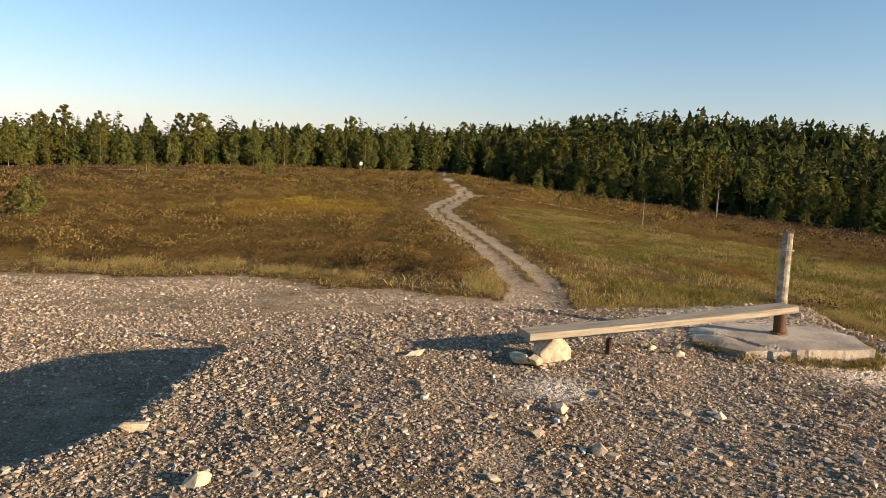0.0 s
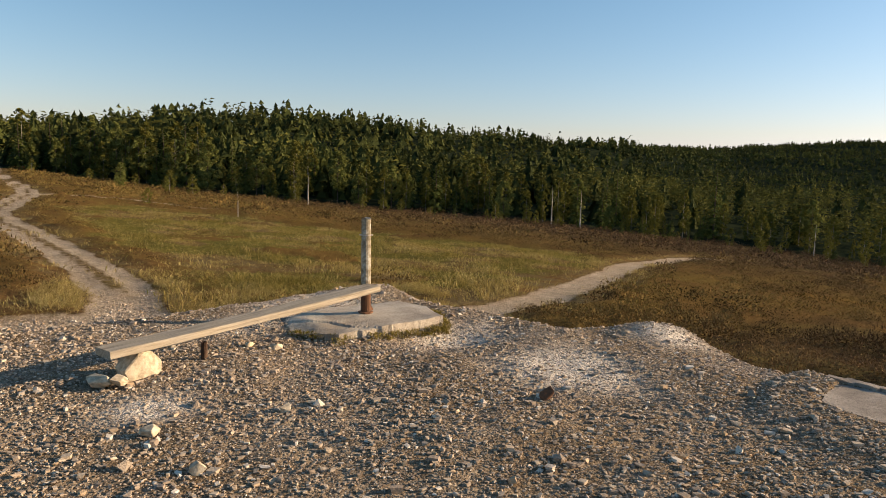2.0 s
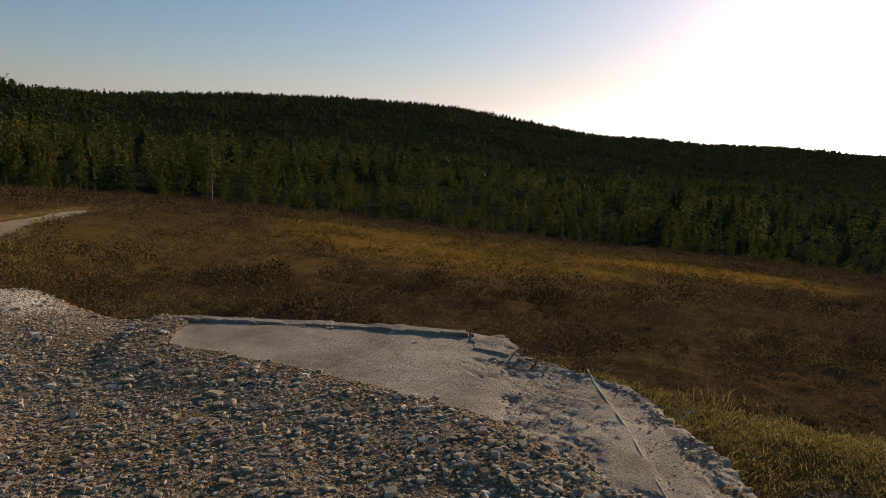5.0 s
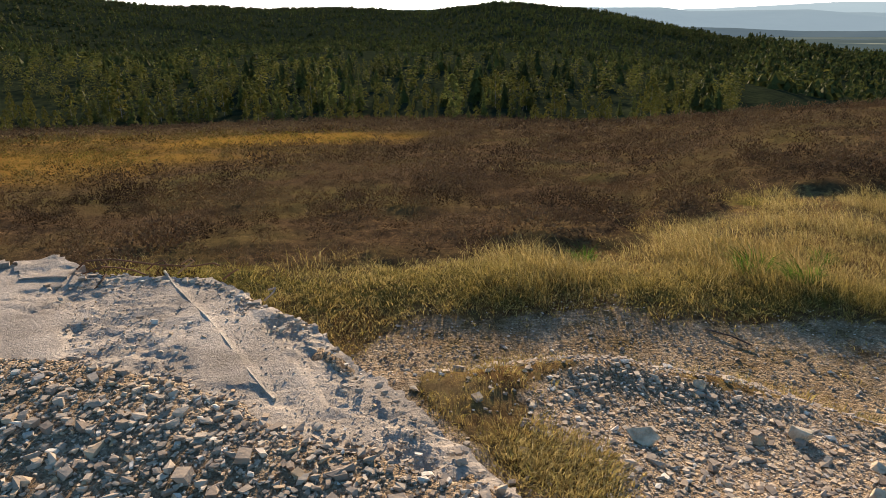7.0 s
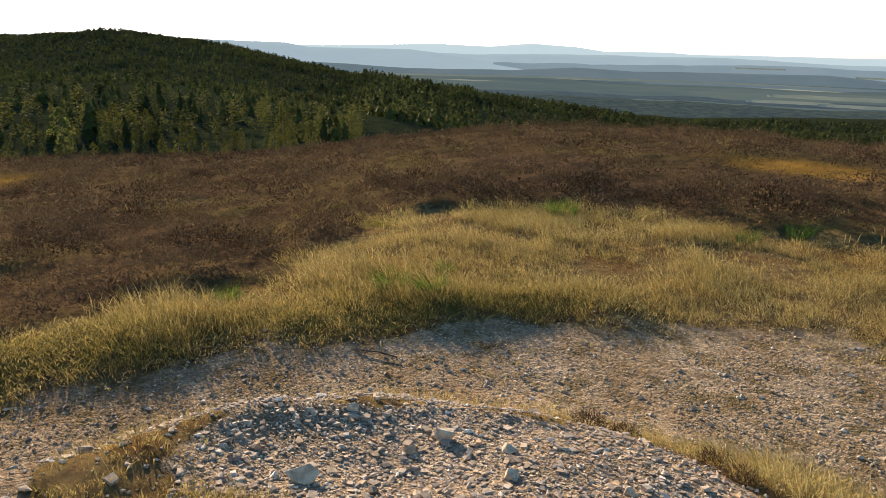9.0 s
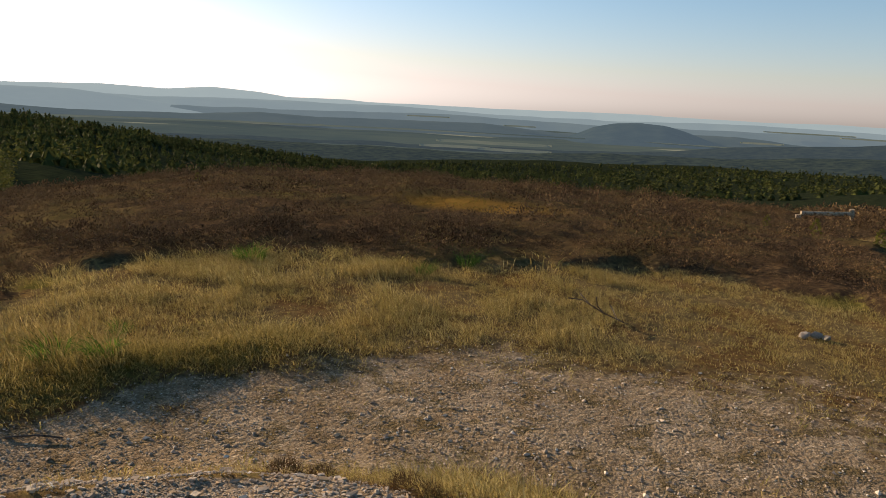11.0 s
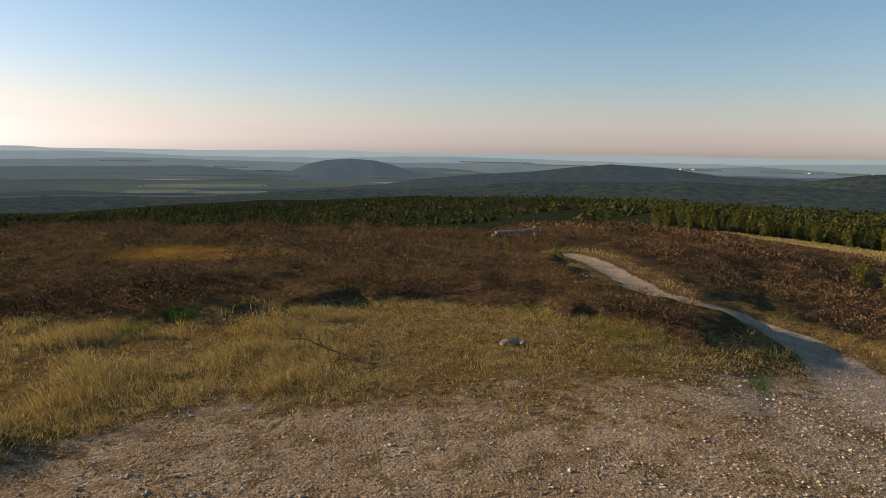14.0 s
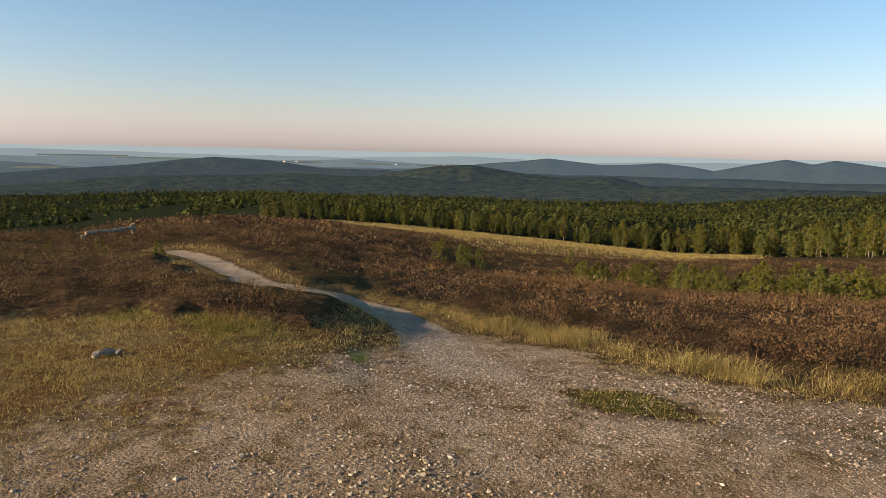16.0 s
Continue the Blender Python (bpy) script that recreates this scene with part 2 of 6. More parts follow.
def zones(x, y):
    """How much of each ground cover lies at a place: gravel, dry grass, green grass, lime dust and paler gravel, rusty
    bilberry with a sunlit gold tint in the north, tread.
    """
    x, y = np.asarray(x, float), np.asarray(y, float)
    n1, n2 = fbm(x / 0.9, y / 0.9, 31, 4), fbm(x / 4, y / 4, 37, 3)
    r = np.hypot(x - 0.6, y)
    mound = smooth(-0.55, 0.05, inside_distance(x, y, MOUND) + 0.25 * n1)
    loose = smooth(1.0, -4.0, y) * smooth(5.5, 2.0, x)
    gravel = smooth(-0.35 - 0.9 * loose, 0.45 + 0.6 * loose, inside_distance(x, y, GRAVEL) + (0.45 + 0.4 * loose) * n1 + 0.3 * n2)
    tread = np.zeros(x.shape)
    for line, half in ((PATH_A, 0.68), (PATH_FORK, 0.4), (PATH_B, 0.55), (PATH_C, 0.58), (SAND, 1.6)):
        d, along = line_distance(x, y, line)
        wide = half * (1 + 0.25 * n2) * (1 - 0.3 * along * (line is PATH_C))
        on = smooth(wide + 0.35, wide - 0.15, d + 0.2 * n1)
        if line is PATH_A:
            on = on * (1 - 0.6 * smooth(0.36, 0.10, d + 0.05 * n1) * smooth(0.12, 0.2, along))
        tread = np.maximum(tread, on)
    grass = smooth(-0.6, 0.9, inside_distance(x, y, GRASS) + 0.9 * n1 + 0.5 * n2)
    clumps = fbm(x / 2.2, y / 2.2, 43, 3)
    meadow = smooth(-1.5, 1.5, inside_distance(x, y, MEADOW) + 1.6 * n2) * (1 - 0.9 * smooth(0.28, 0.5, fbm(x / 3.5, y / 2.0, 45, 3)))
    clear = smooth(-4, 4, inside_distance(x, y, CLEARING) + 5 * fbm(x / 14, y / 14, 41, 3))
    fringe = smooth(1.5, 0.2, np.abs(inside_distance(x, y, GRAVEL) + 0.9 + 0.9 * n1)) * 0.75
    beside = np.zeros(x.shape)
    for line in (PATH_A, PATH_B, PATH_C):
        d, _ = line_distance(x, y, line)
        beside = np.maximum(beside, smooth(2.2, 0.9, d + 0.6 * n1) * 0.7)
    edge = inside_distance(x, y, MOUND) + 0.35 * n1
    wide = 0.45 + 0.55 * smooth(2.6, 1.4, x)
    skirt = smooth(-1.5 * wide, -0.75 * wide, edge) * smooth(0.05, -0.3, edge - 0.55 * smooth(2.5, 1.3, x) * smooth(-2.5, -3.5, y)) * smooth(-1.3, -2.0, y) * smooth(-1.3, -0.7, x) * 0.95
    skirt = np.maximum(skirt, 0.95 * smooth(-0.12, 0.12, inside_distance(x, y, TURF_PATCH) + 0.16 * n1))
    skirt = np.maximum(skirt, 0.9 * smooth(0.2, 0.04, line_distance(x, y, HEAP_RIM)[0] + 0.3 * n1))
    mound = mound * (1 - skirt)
    dry = np.clip(np.maximum.reduce([grass, clear, fringe, beside, skirt]), 0, 1)
    green = np.clip(meadow + 0.8 * grass * smooth(0.15, 0.55, n2) + 0.5 * smooth(0.35, 0.7, n2) * (r > 12), 0, 1)
    bank_d, _ = line_distance(x, y, BANK)
    green = np.clip(green + 0.6 * smooth(1.0, 0.1, bank_d + 0.6 * n1 + 0.3 * n2), 0, 1)
    dry = np.clip(dry * (1 - 0.5 * meadow) + meadow * smooth(-0.5 + 0.35 * smooth(18, 34, y), 0.25 + 0.2 * smooth(18, 34, y), clumps) * 0.85, 0, 1)
    green = green * (1 - meadow * 0.85 * smooth(-0.5 + 0.35 * smooth(18, 34, y), 0.25 + 0.2 * smooth(18, 34, y), clumps))
    hard = np.clip(np.maximum(mound, np.maximum(gravel * (1 - skirt), tread)), 0, 1)
    # thin turf that creeps over the trodden gravel
    turf = smooth(0.2, 0.8, 0.8 * fbm(x / 1.9, y / 1.9, 47, 3) + 0.55 * fbm(x / 0.4, y / 0.4, 49, 3) + 0.1) * (1 - mound)
    # a green sward in the gravel
    sward = smooth(1.2, 0.4, np.hypot((x + 6.9) / 1.0, (y + 5.0) / 1.25) + 0.6 * n1) * 0.8
    hard = hard * (1 - np.maximum(turf * (1 - tread) * 0.55, sward))
    green = np.maximum(green, sward)
    dry = np.maximum(dry, turf * gravel * 0.6)
    lime = np.zeros(x.shape)
    for cx, cy, s, a in ((0.95, 5.1, 0.36, 0.9), (4.35, 4.55, 0.72, 1.0), (6.2, 5.0, 0.40, 0.9), (3.3, 7.7, 0.8, 0.7), (4.2, 5.9, 0.6, 0.8), (2.2, 7.3, 0.6, 0.5)):
        lime = np.maximum(lime, a * smooth(1.5, 0.2, np.hypot(x - cx, y - cy) / s + 0.7 * n1))
    # the same mask also makes the treads and the north gravel paler
    lime = np.maximum(lime, 0.22 * tread)
    lime = np.maximum(lime, 0.10 * gravel * (1 - mound) * smooth(1.0, 4.0, y))
    rust = np.zeros(x.shape)
    for cx, cy, sx, sy, a in ((-8, 37, 6.0, 9.0, 1.0), (36, 6, 15, 11, 0.8), (50, 14, 14, 10, 0.7), (47, -7, 12, 9, 1.0), (62, 4, 16, 14, 0.6), (5, -24, 3.5, 2.0, 0.8)):
        rust = np.maximum(rust, a * smooth(1.3, 0.3, np.hypot((x - cx) / sx, (y - cy) / sy) + 0.55 * n2))
    # the north heath is tinted golden, imitating low sun on its front
    rust = np.maximum(rust, 0.38 * smooth(6, 13, y) * smooth(60, 10, np.abs(x)))
    heath = np.clip(1.1 - 1.5 * hard - 1.0 * dry - 0.85 * green, 0, 1) * smooth(-1.2, -2.2, inside_distance(x, y, MOUND)) * (1 - skirt) * smooth(-0.2, -1.2, inside_distance(x, y, GRAVEL))
    return dict(heath=heath, hard=hard, dry=dry * (1 - hard), green=green * (1 - hard) * (1 - skirt), lime=lime, rust=rust * (1 - dry), mound=mound, skirt=skirt)


def heath_top(x, y, z=None):
    """The uneven top of the heather: billows over the bare ground."""
    zn = z or zones(x, y)
    x, y = np.asarray(x, float), np.asarray(y, float)
    b1 = np.clip(1 - np.abs(fbm(x / 0.8, y / 0.8, 181, 2)) * 2.2, 0, 1)
    b2 = np.clip(1 - np.abs(fbm(x / 2.1, y / 2.1, 185, 2)) * 1.9, 0, 1)
    b3 = smooth(-0.1, 0.5, fbm(x / 4.5, y / 4.5, 187, 3))
    return smooth(0.35, 1.0, zn["heath"]) * (0.02 + 0.07 * b1 + 0.12 * b2 + 0.06 * b3) * (1 - 0.45 * zn["rust"])

# ---- materials ----
def material(name, rough=0.9, spec=0.25):
    m = bpy.data.materials.new(name)
    m.use_nodes = True
    b = m.node_tree.nodes["Principled BSDF"]
    b.inputs["Roughness"].default_value = rough
    b.inputs["Specular IOR Level"].default_value = spec
    return m, m.node_tree.nodes, m.node_tree.links, b


def node(nodes, kind, **values):
    n = nodes.new(kind)
    for key, value in values.items():
        if key in n.inputs:
            n.inputs[key].default_value = value
    return n


def ramp(nodes, links, source, stops):
    n = nodes.new("ShaderNodeValToRGB")
    while len(n.color_ramp.elements) < len(stops):
        n.color_ramp.elements.new(0.5)
    for e, (p, c) in zip(n.color_ramp.elements, stops):
        e.position, e.color = p, (*c, 1)
    links.new(source, n.inputs[0])
    return n.outputs[0]


def mixed(nodes, links, factor, a, b, blend='MIX'):
    n = nodes.new("ShaderNodeMix")
    n.data_type, n.blend_type = 'RGBA', blend
    for sock, v in ((n.inputs[0], factor), (n.inputs[6], a), (n.inputs[7], b)):
        if isinstance(v, bpy.types.NodeSocket):
            links.new(v, sock)
        elif isinstance(v, (int, float)):
            sock.default_value = v
        else:
            sock.default_value = (*v, 1)
    return n.outputs[2]


def maths(nodes, links, op, a, b=0.0):
    n = nodes.new("ShaderNodeMath")
    n.operation = op
    for sock, v in zip(n.inputs, (a, b)):
        if isinstance(v, bpy.types.NodeSocket):
            links.new(v, sock)
        else:
            sock.default_value = v
    return n.outputs[0]


def attr(nodes, name):
    n = nodes.new("ShaderNodeAttribute")
    n.attribute_name = name
    return n.outputs["Fac"]


def noisy(nodes, links, scale, detail=5.0, rough=0.6):
    c = nodes.new("ShaderNodeTexCoord")
    n = node(nodes, "ShaderNodeTexNoise", Scale=scale, Detail=detail, Roughness=rough)
    links.new(c.outputs["Object"], n.inputs["Vector"])
    return n.outputs["Fac"]


def bump(nodes, links, height, target, strength=0.5, distance=0.02):
    n = node(nodes, "ShaderNodeBump", Strength=strength, Distance=distance)
    links.new(height, n.inputs["Height"])
    links.new(n.outputs[0], target.inputs["Normal"])


def ground_material():
    m, ns, ln, b = material("heath_ground", 1.0, 0.0)
    fine, mid, broad = noisy(ns, ln, 9.0, 6), noisy(ns, ln, 1.6, 5), noisy(ns, ln, 0.12, 4)
    tc = ns.new("ShaderNodeTexCoord")
    peb = node(ns, "ShaderNodeTexVoronoi", Scale=70.0, Randomness=1.0)
    grit = noisy(ns, ln, 55.0, 8, 0.75)
    ln.new(tc.outputs["Object"], peb.inputs["Vector"])
    big = node(ns, "ShaderNodeTexVoronoi", Scale=24.0, Randomness=1.0)
    ln.new(mixed(ns, ln, 0.04, tc.outputs["Object"], node(ns, "ShaderNodeTexNoise", Scale=14.0).outputs["Color"], 'ADD'), big.inputs["Vector"])
    stone = ramp(ns, ln, mixed(ns, ln, 0.5, peb.outputs["Color"], big.outputs["Color"]), [(0.15, (0.13, 0.105, 0.082)), (0.4, (0.24, 0.198, 0.152)), (0.55, (0.38, 0.325, 0.255)), (0.7, (0.54, 0.47, 0.375)), (0.9, (0.70, 0.63, 0.53))])
    sand = ramp(ns, ln, mid, [(0.3, (0.28, 0.225, 0.16)), (0.55, (0.41, 0.335, 0.245)), (0.75, (0.54, 0.45, 0.335))])
    sand = mixed(ns, ln, maths(ns, ln, 'MULTIPLY', attr(ns, "mound"), 0.8), sand, ramp(ns, ln, mid, [(0.3, (0.24, 0.196, 0.158)), (0.7, (0.42, 0.355, 0.285))]))
    gravel = mixed(ns, ln, ramp(ns, ln, grit, [(0.38, (0.1, 0.1, 0.1)), (0.62, (0.85, 0.85, 0.85))]), sand, stone)
    gravel = mixed(ns, ln, ramp(ns, ln, noisy(ns, ln, 0.75, 6, 0.7), [(0.42, (0.75, 0.75, 0.75)), (0.62, (0, 0, 0))]), gravel, mixed(ns, ln, 1.0, gravel, (0.66, 0.58, 0.47), 'MULTIPLY'))
    litter = maths(ns, ln, 'MULTIPLY', ramp(ns, ln, noisy(ns, ln, 2.6, 9, 0.78), [(0.50, (0, 0, 0)), (0.60, (0.85, 0.85, 0.85))]), maths(ns, ln, 'SUBTRACT', 1.0, maths(ns, ln, 'MAXIMUM', attr(ns, "mound"), attr(ns, "lime"))))
    gravel = mixed(ns, ln, litter, gravel, ramp(ns, ln, grit, [(0.35, (0.06, 0.045, 0.022)), (0.65, (0.21, 0.165, 0.085))]))
    gravel = mixed(ns, ln, attr(ns, "lime"), gravel, ramp(ns, ln, fine, [(0.35, (0.60, 0.565, 0.51)), (0.65, (0.84, 0.80, 0.74))]))
    # dark specks stand in for the small shadows between pebbles
    gravel = mixed(ns, ln, 1.0, gravel, ramp(ns, ln, grit, [(0.36, (0.36, 0.34, 0.32)), (0.5, (0.95, 0.95, 0.95)), (0.66, (1.15, 1.13, 1.1))]), 'MULTIPLY')
    gravel = mixed(ns, ln, 1.0, gravel, (1.03, 0.98, 0.92), 'MULTIPLY')
    peat = ramp(ns, ln, fine, [(0.3, (0.034, 0.024, 0.016)), (0.48, (0.07, 0.046, 0.027)), (0.62, (0.11, 0.072, 0.038)), (0.8, (0.14, 0.105, 0.045))])
    peat = mixed(ns, ln, ramp(ns, ln, grit, [(0.36, (0.7, 0.7, 0.7)), (0.55, (0, 0, 0))]), peat, (0.03, 0.02, 0.012))
    peat = mixed(ns, ln, ramp(ns, ln, noisy(ns, ln, 0.3, 3), [(0.45, (0, 0, 0)), (0.7, (0.6, 0.6, 0.6))]), peat, (0.095, 0.080, 0.028))
    peat = mixed(ns, ln, maths(ns, ln, 'MULTIPLY', attr(ns, "rust"), 0.75), peat, (0.26, 0.145, 0.028))
    dry = ramp(ns, ln, fine, [(0.3, (0.065, 0.047, 0.026)), (0.5, (0.14, 0.10, 0.05)), (0.62, (0.165, 0.125, 0.052)), (0.78, (0.26, 0.19, 0.10))])
    dry = mixed(ns, ln, ramp(ns, ln, noisy(ns, ln, 0.9, 5, 0.65), [(0.45, (0, 0, 0)), (0.6, (0.8, 0.8, 0.8))]), dry, mixed(ns, ln, 1.0, dry, (0.95, 0.72, 0.60), 'MULTIPLY'))
    green = ramp(ns, ln, fine, [(0.3, (0.05, 0.048, 0.014)), (0.55, (0.115, 0.102, 0.028)), (0.8, (0.20, 0.165, 0.055))])
    # woodland ground, near-black green: the shade of backlit canopy is in the colour
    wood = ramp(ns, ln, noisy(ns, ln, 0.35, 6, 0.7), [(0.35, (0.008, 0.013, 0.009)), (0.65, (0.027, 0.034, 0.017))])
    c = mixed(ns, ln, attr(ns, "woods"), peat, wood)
    def ragged(name, by):
        # the covers meet in a ragged, grainy border
        v = maths(ns, ln, 'ADD', attr(ns, name), maths(ns, ln, 'MULTIPLY', maths(ns, ln, 'SUBTRACT', by, 0.5), 1.1))
        return ramp(ns, ln, v, [(0.36, (0, 0, 0)), (0.64, (1, 1, 1))])
    c = mixed(ns, ln, ragged("dry", fine), c, dry)
    c = mixed(ns, ln, ragged("green", fine), c, green)
    c = mixed(ns, ln, ragged("hard", noisy(ns, ln, 5.0, 9, 0.75)), c, gravel)
    ln.new(c, b.inputs["Base Color"])
    h = maths(ns, ln, 'ADD', maths(ns, ln, 'MULTIPLY', mid, 0.8), maths(ns, ln, 'ADD', fine, grit))
    # packed pebbles of two sizes stand out of the bare ground
    pebbles = maths(ns, ln, 'ADD', maths(ns, ln, 'MULTIPLY', peb.outputs["Distance"], -0.9), maths(ns, ln, 'MULTIPLY', big.outputs["Distance"], -1.7))
    h = maths(ns, ln, 'ADD', h, maths(ns, ln, 'MULTIPLY', pebbles, attr(ns, "hard")))
    bump(ns, ln, h, b, 0.9, 0.025)
    return m


def stone_material(name, dark, light, lichen=(0.45, 0.42, 0.36)):
    m, ns, ln, b = material(name, 0.92, 0.2)
    g = ns.new("ShaderNodeNewGeometry")
    o = ns.new("ShaderNodeObjectInfo")
    v = maths(ns, ln, 'FRACT', maths(ns, ln, 'ADD', g.outputs["Random Per Island"], o.outputs["Random"]))
    mean = [(p + q) / 2 for p, q in zip(dark, light)]
    c = ramp(ns, ln, v, [(0.0, dark), (0.5, mean), (0.78, light), (0.86, (0.42, 0.27, 0.14)), (0.955, (0.70, 0.64, 0.55)), (1.0, (0.30, 0.26, 0.22))])
    f = noisy(ns, ln, 30.0, 5)
    c = mixed(ns, ln, maths(ns, ln, 'MULTIPLY', f, 0.3), c, lichen)
    ln.new(c, b.inputs["Base Color"])
    bump(ns, ln, f, b, 0.6, 0.01)
    return m


def leaf_material(name, stops, through=0.35, tint="rust", tint_stops=None, tone=False, clump_shade=False):
    """Small leaves, blades or sprigs: every one has its own tone, and some light comes through."""
    m, ns, ln, b = material(name, 0.9, 0.04)
    g = ns.new("ShaderNodeNewGeometry")
    c = ramp(ns, ln, g.outputs["Random Per Island"], stops)
    if tint_stops:
        c = mixed(ns, ln, attr(ns, tint), c, ramp(ns, ln, g.outputs["Random Per Island"], tint_stops))
    broad = noisy(ns, ln, 0.35, 3)
    c = mixed(ns, ln, ramp(ns, ln, broad, [(0.35, (0, 0, 0)), (0.65, (0.45, 0.45, 0.45))]), c, mixed(ns, ln, 1.0, c, (0.75, 0.62, 0.45), 'MULTIPLY'))
    if tone:
        c = mixed(ns, ln, 1.0, c, ramp(ns, ln, attr(ns, "tone"), [(0.1, (0.35, 0.33, 0.34)), (0.5, (0.9, 0.86, 0.85)), (0.9, (1.18, 1.14, 1.0))]), 'MULTIPLY')
    if clump_shade:
        # broad dark cool and light warm patches imitate shading by clumps of trees
        c = mixed(ns, ln, 1.0, c, ramp(ns, ln, noisy(ns, ln, 0.028, 5, 0.6), [(0.36, (0.42, 0.46, 0.50)), (0.5, (0.9, 0.9, 0.9)), (0.66, (1.25, 1.2, 1.05))]), 'MULTIPLY')
    grain = noisy(ns, ln, 28.0, 3)
    c = mixed(ns, ln, ramp(ns, ln, grain, [(0.38, (0.6, 0.6, 0.6)), (0.58, (0, 0, 0))]), c, mixed(ns, ln, 1.0, c, (0.35, 0.33, 0.30), 'MULTIPLY'))
    ln.new(c, b.inputs["Base Color"])
    t = ns.new("ShaderNodeBsdfTranslucent")
    ln.new(c, t.inputs["Color"])
    mx = node(ns, "ShaderNodeMixShader", Fac=through)
    ln.new(b.outputs[0], mx.inputs[1]), ln.new(t.outputs[0], mx.inputs[2])
    ln.new(mx.outputs[0], ns["Material Output"].inputs["Surface"])
    return m


def bark_material(name, dark, light, scale=12.0, stretch=6.0):
    m, ns, ln, b = material(name, 0.9, 0.2)
    tc, mp = ns.new("ShaderNodeTexCoord"), node(ns, "ShaderNodeMapping", Scale=(1, 1, 1 / stretch))
    n = node(ns, "ShaderNodeTexNoise", Scale=scale, Detail=6.0, Roughness=0.65)
    ln.new(tc.outputs["Object"], mp.inputs[0]), ln.new(mp.outputs[0], n.inputs["Vector"])
    ln.new(ramp(ns, ln, n.outputs["Fac"], [(0.35, dark), (0.62, light)]), b.inputs["Base Color"])
    bump(ns, ln, n.outputs["Fac"], b, 0.6, 0.01)
    return m


def concrete_material(name="weathered_concrete", dark=(0.24, 0.20, 0.16), light=(0.48, 0.42, 0.34)):
    m, ns, ln, b = material(name, 0.9, 0.2)
    big, fine = noisy(ns, ln, 1.8, 6, 0.65), noisy(ns, ln, 45.0, 6, 0.7)
    c = ramp(ns, ln, big, [(0.3, dark), (0.6, light), (0.8, tuple(min(1, v * 1.25) for v in light))])
    c = mixed(ns, ln, ramp(ns, ln, fine, [(0.35, (0.5, 0.5, 0.5)), (0.5, (0, 0, 0))]), c, tuple(v * 0.6 for v in dark))
    ln.new(c, b.inputs["Base Color"])
    bump(ns, ln, maths(ns, ln, 'ADD', maths(ns, ln, 'MULTIPLY', big, 1.5), fine), b, 0.7, 0.02)
    return m


def distance_material(name, dark, light, haze_glow, fields=None, scale=0.004):
    """Far country seen through kilometres of evening air: a plain backdrop whose bluish glow imitates the haze."""
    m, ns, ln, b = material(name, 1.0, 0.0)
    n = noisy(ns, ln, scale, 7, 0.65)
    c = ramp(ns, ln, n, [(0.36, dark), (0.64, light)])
    g = haze_glow
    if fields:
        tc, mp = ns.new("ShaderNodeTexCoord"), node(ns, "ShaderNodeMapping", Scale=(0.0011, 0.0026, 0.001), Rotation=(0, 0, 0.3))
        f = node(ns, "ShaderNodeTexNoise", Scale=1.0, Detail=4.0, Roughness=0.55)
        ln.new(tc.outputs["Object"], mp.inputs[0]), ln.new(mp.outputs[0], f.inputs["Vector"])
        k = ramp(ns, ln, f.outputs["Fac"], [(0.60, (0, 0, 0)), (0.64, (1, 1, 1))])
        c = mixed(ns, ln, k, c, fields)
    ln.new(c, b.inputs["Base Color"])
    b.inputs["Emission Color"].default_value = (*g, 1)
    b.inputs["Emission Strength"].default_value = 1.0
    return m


M_GROUND = ground_material()
M_RUBBLE = stone_material("rubble_stone", (0.20, 0.152, 0.115), (0.46, 0.378, 0.288), (0.40, 0.335, 0.26))
M_ROCK = bark_material("quartzite_rock", (0.30, 0.24, 0.165), (0.58, 0.49, 0.36), 16.0, 1.0)
M_IRON = bark_material("dark_rusty_iron", (0.035, 0.022, 0.016), (0.11, 0.065, 0.042), 20.0, 2.0)
M_HEATHER = leaf_material("heather_sprigs", [(0.0, (0.118, 0.080, 0.050)), (0.5, (0.168, 0.112, 0.068)), (0.8, (0.165, 0.122, 0.062)), (1.0, (0.21, 0.150, 0.092))], 0.1,
                          "rust", [(0.0, (0.24, 0.145, 0.028)), (0.4, (0.33, 0.25, 0.05)), (0.7, (0.29, 0.265, 0.055)), (1.0, (0.19, 0.205, 0.05))], True)
M_GRASS = leaf_material("dry_grass_blades", [(0.0, (0.22, 0.165, 0.06)), (0.4, (0.42, 0.33, 0.13)), (0.75, (0.58, 0.47, 0.22)), (1.0, (0.34, 0.31, 0.09))], 0.36,
                        "green", [(0.0, (0.095, 0.095, 0.02)), (0.5, (0.205, 0.18, 0.042)), (1.0, (0.34, 0.275, 0.09))])
M_SPRUCE = leaf_material("spruce_needles", [(0.0, (0.060, 0.082, 0.026)), (0.6, (0.105, 0.135, 0.038)), (1.0, (0.15, 0.175, 0.050))], 0.35)
M_PINE = leaf_material("pine_needles", [(0.0, (0.13, 0.16, 0.050)), (0.6, (0.20, 0.225, 0.066)), (1.0, (0.27, 0.28, 0.085))], 0.32)
M_BIRCH = leaf_material("birch_leaves", [(0.0, (0.10, 0.115, 0.028)), (0.5, (0.155, 0.16, 0.038)), (0.85, (0.21, 0.20, 0.05)), (1.0, (0.26, 0.22, 0.06))], 0.28)
M_CONIFERS = leaf_material("conifer_canopy", [(0.0, (0.048, 0.064, 0.024)), (1.0, (0.092, 0.110, 0.036))], 0.22, clump_shade=True)
M_BROADLEAF = leaf_material("broadleaf_canopy", [(0.0, (0.080, 0.092, 0.026)), (1.0, (0.125, 0.130, 0.038))], 0.26, clump_shade=True)
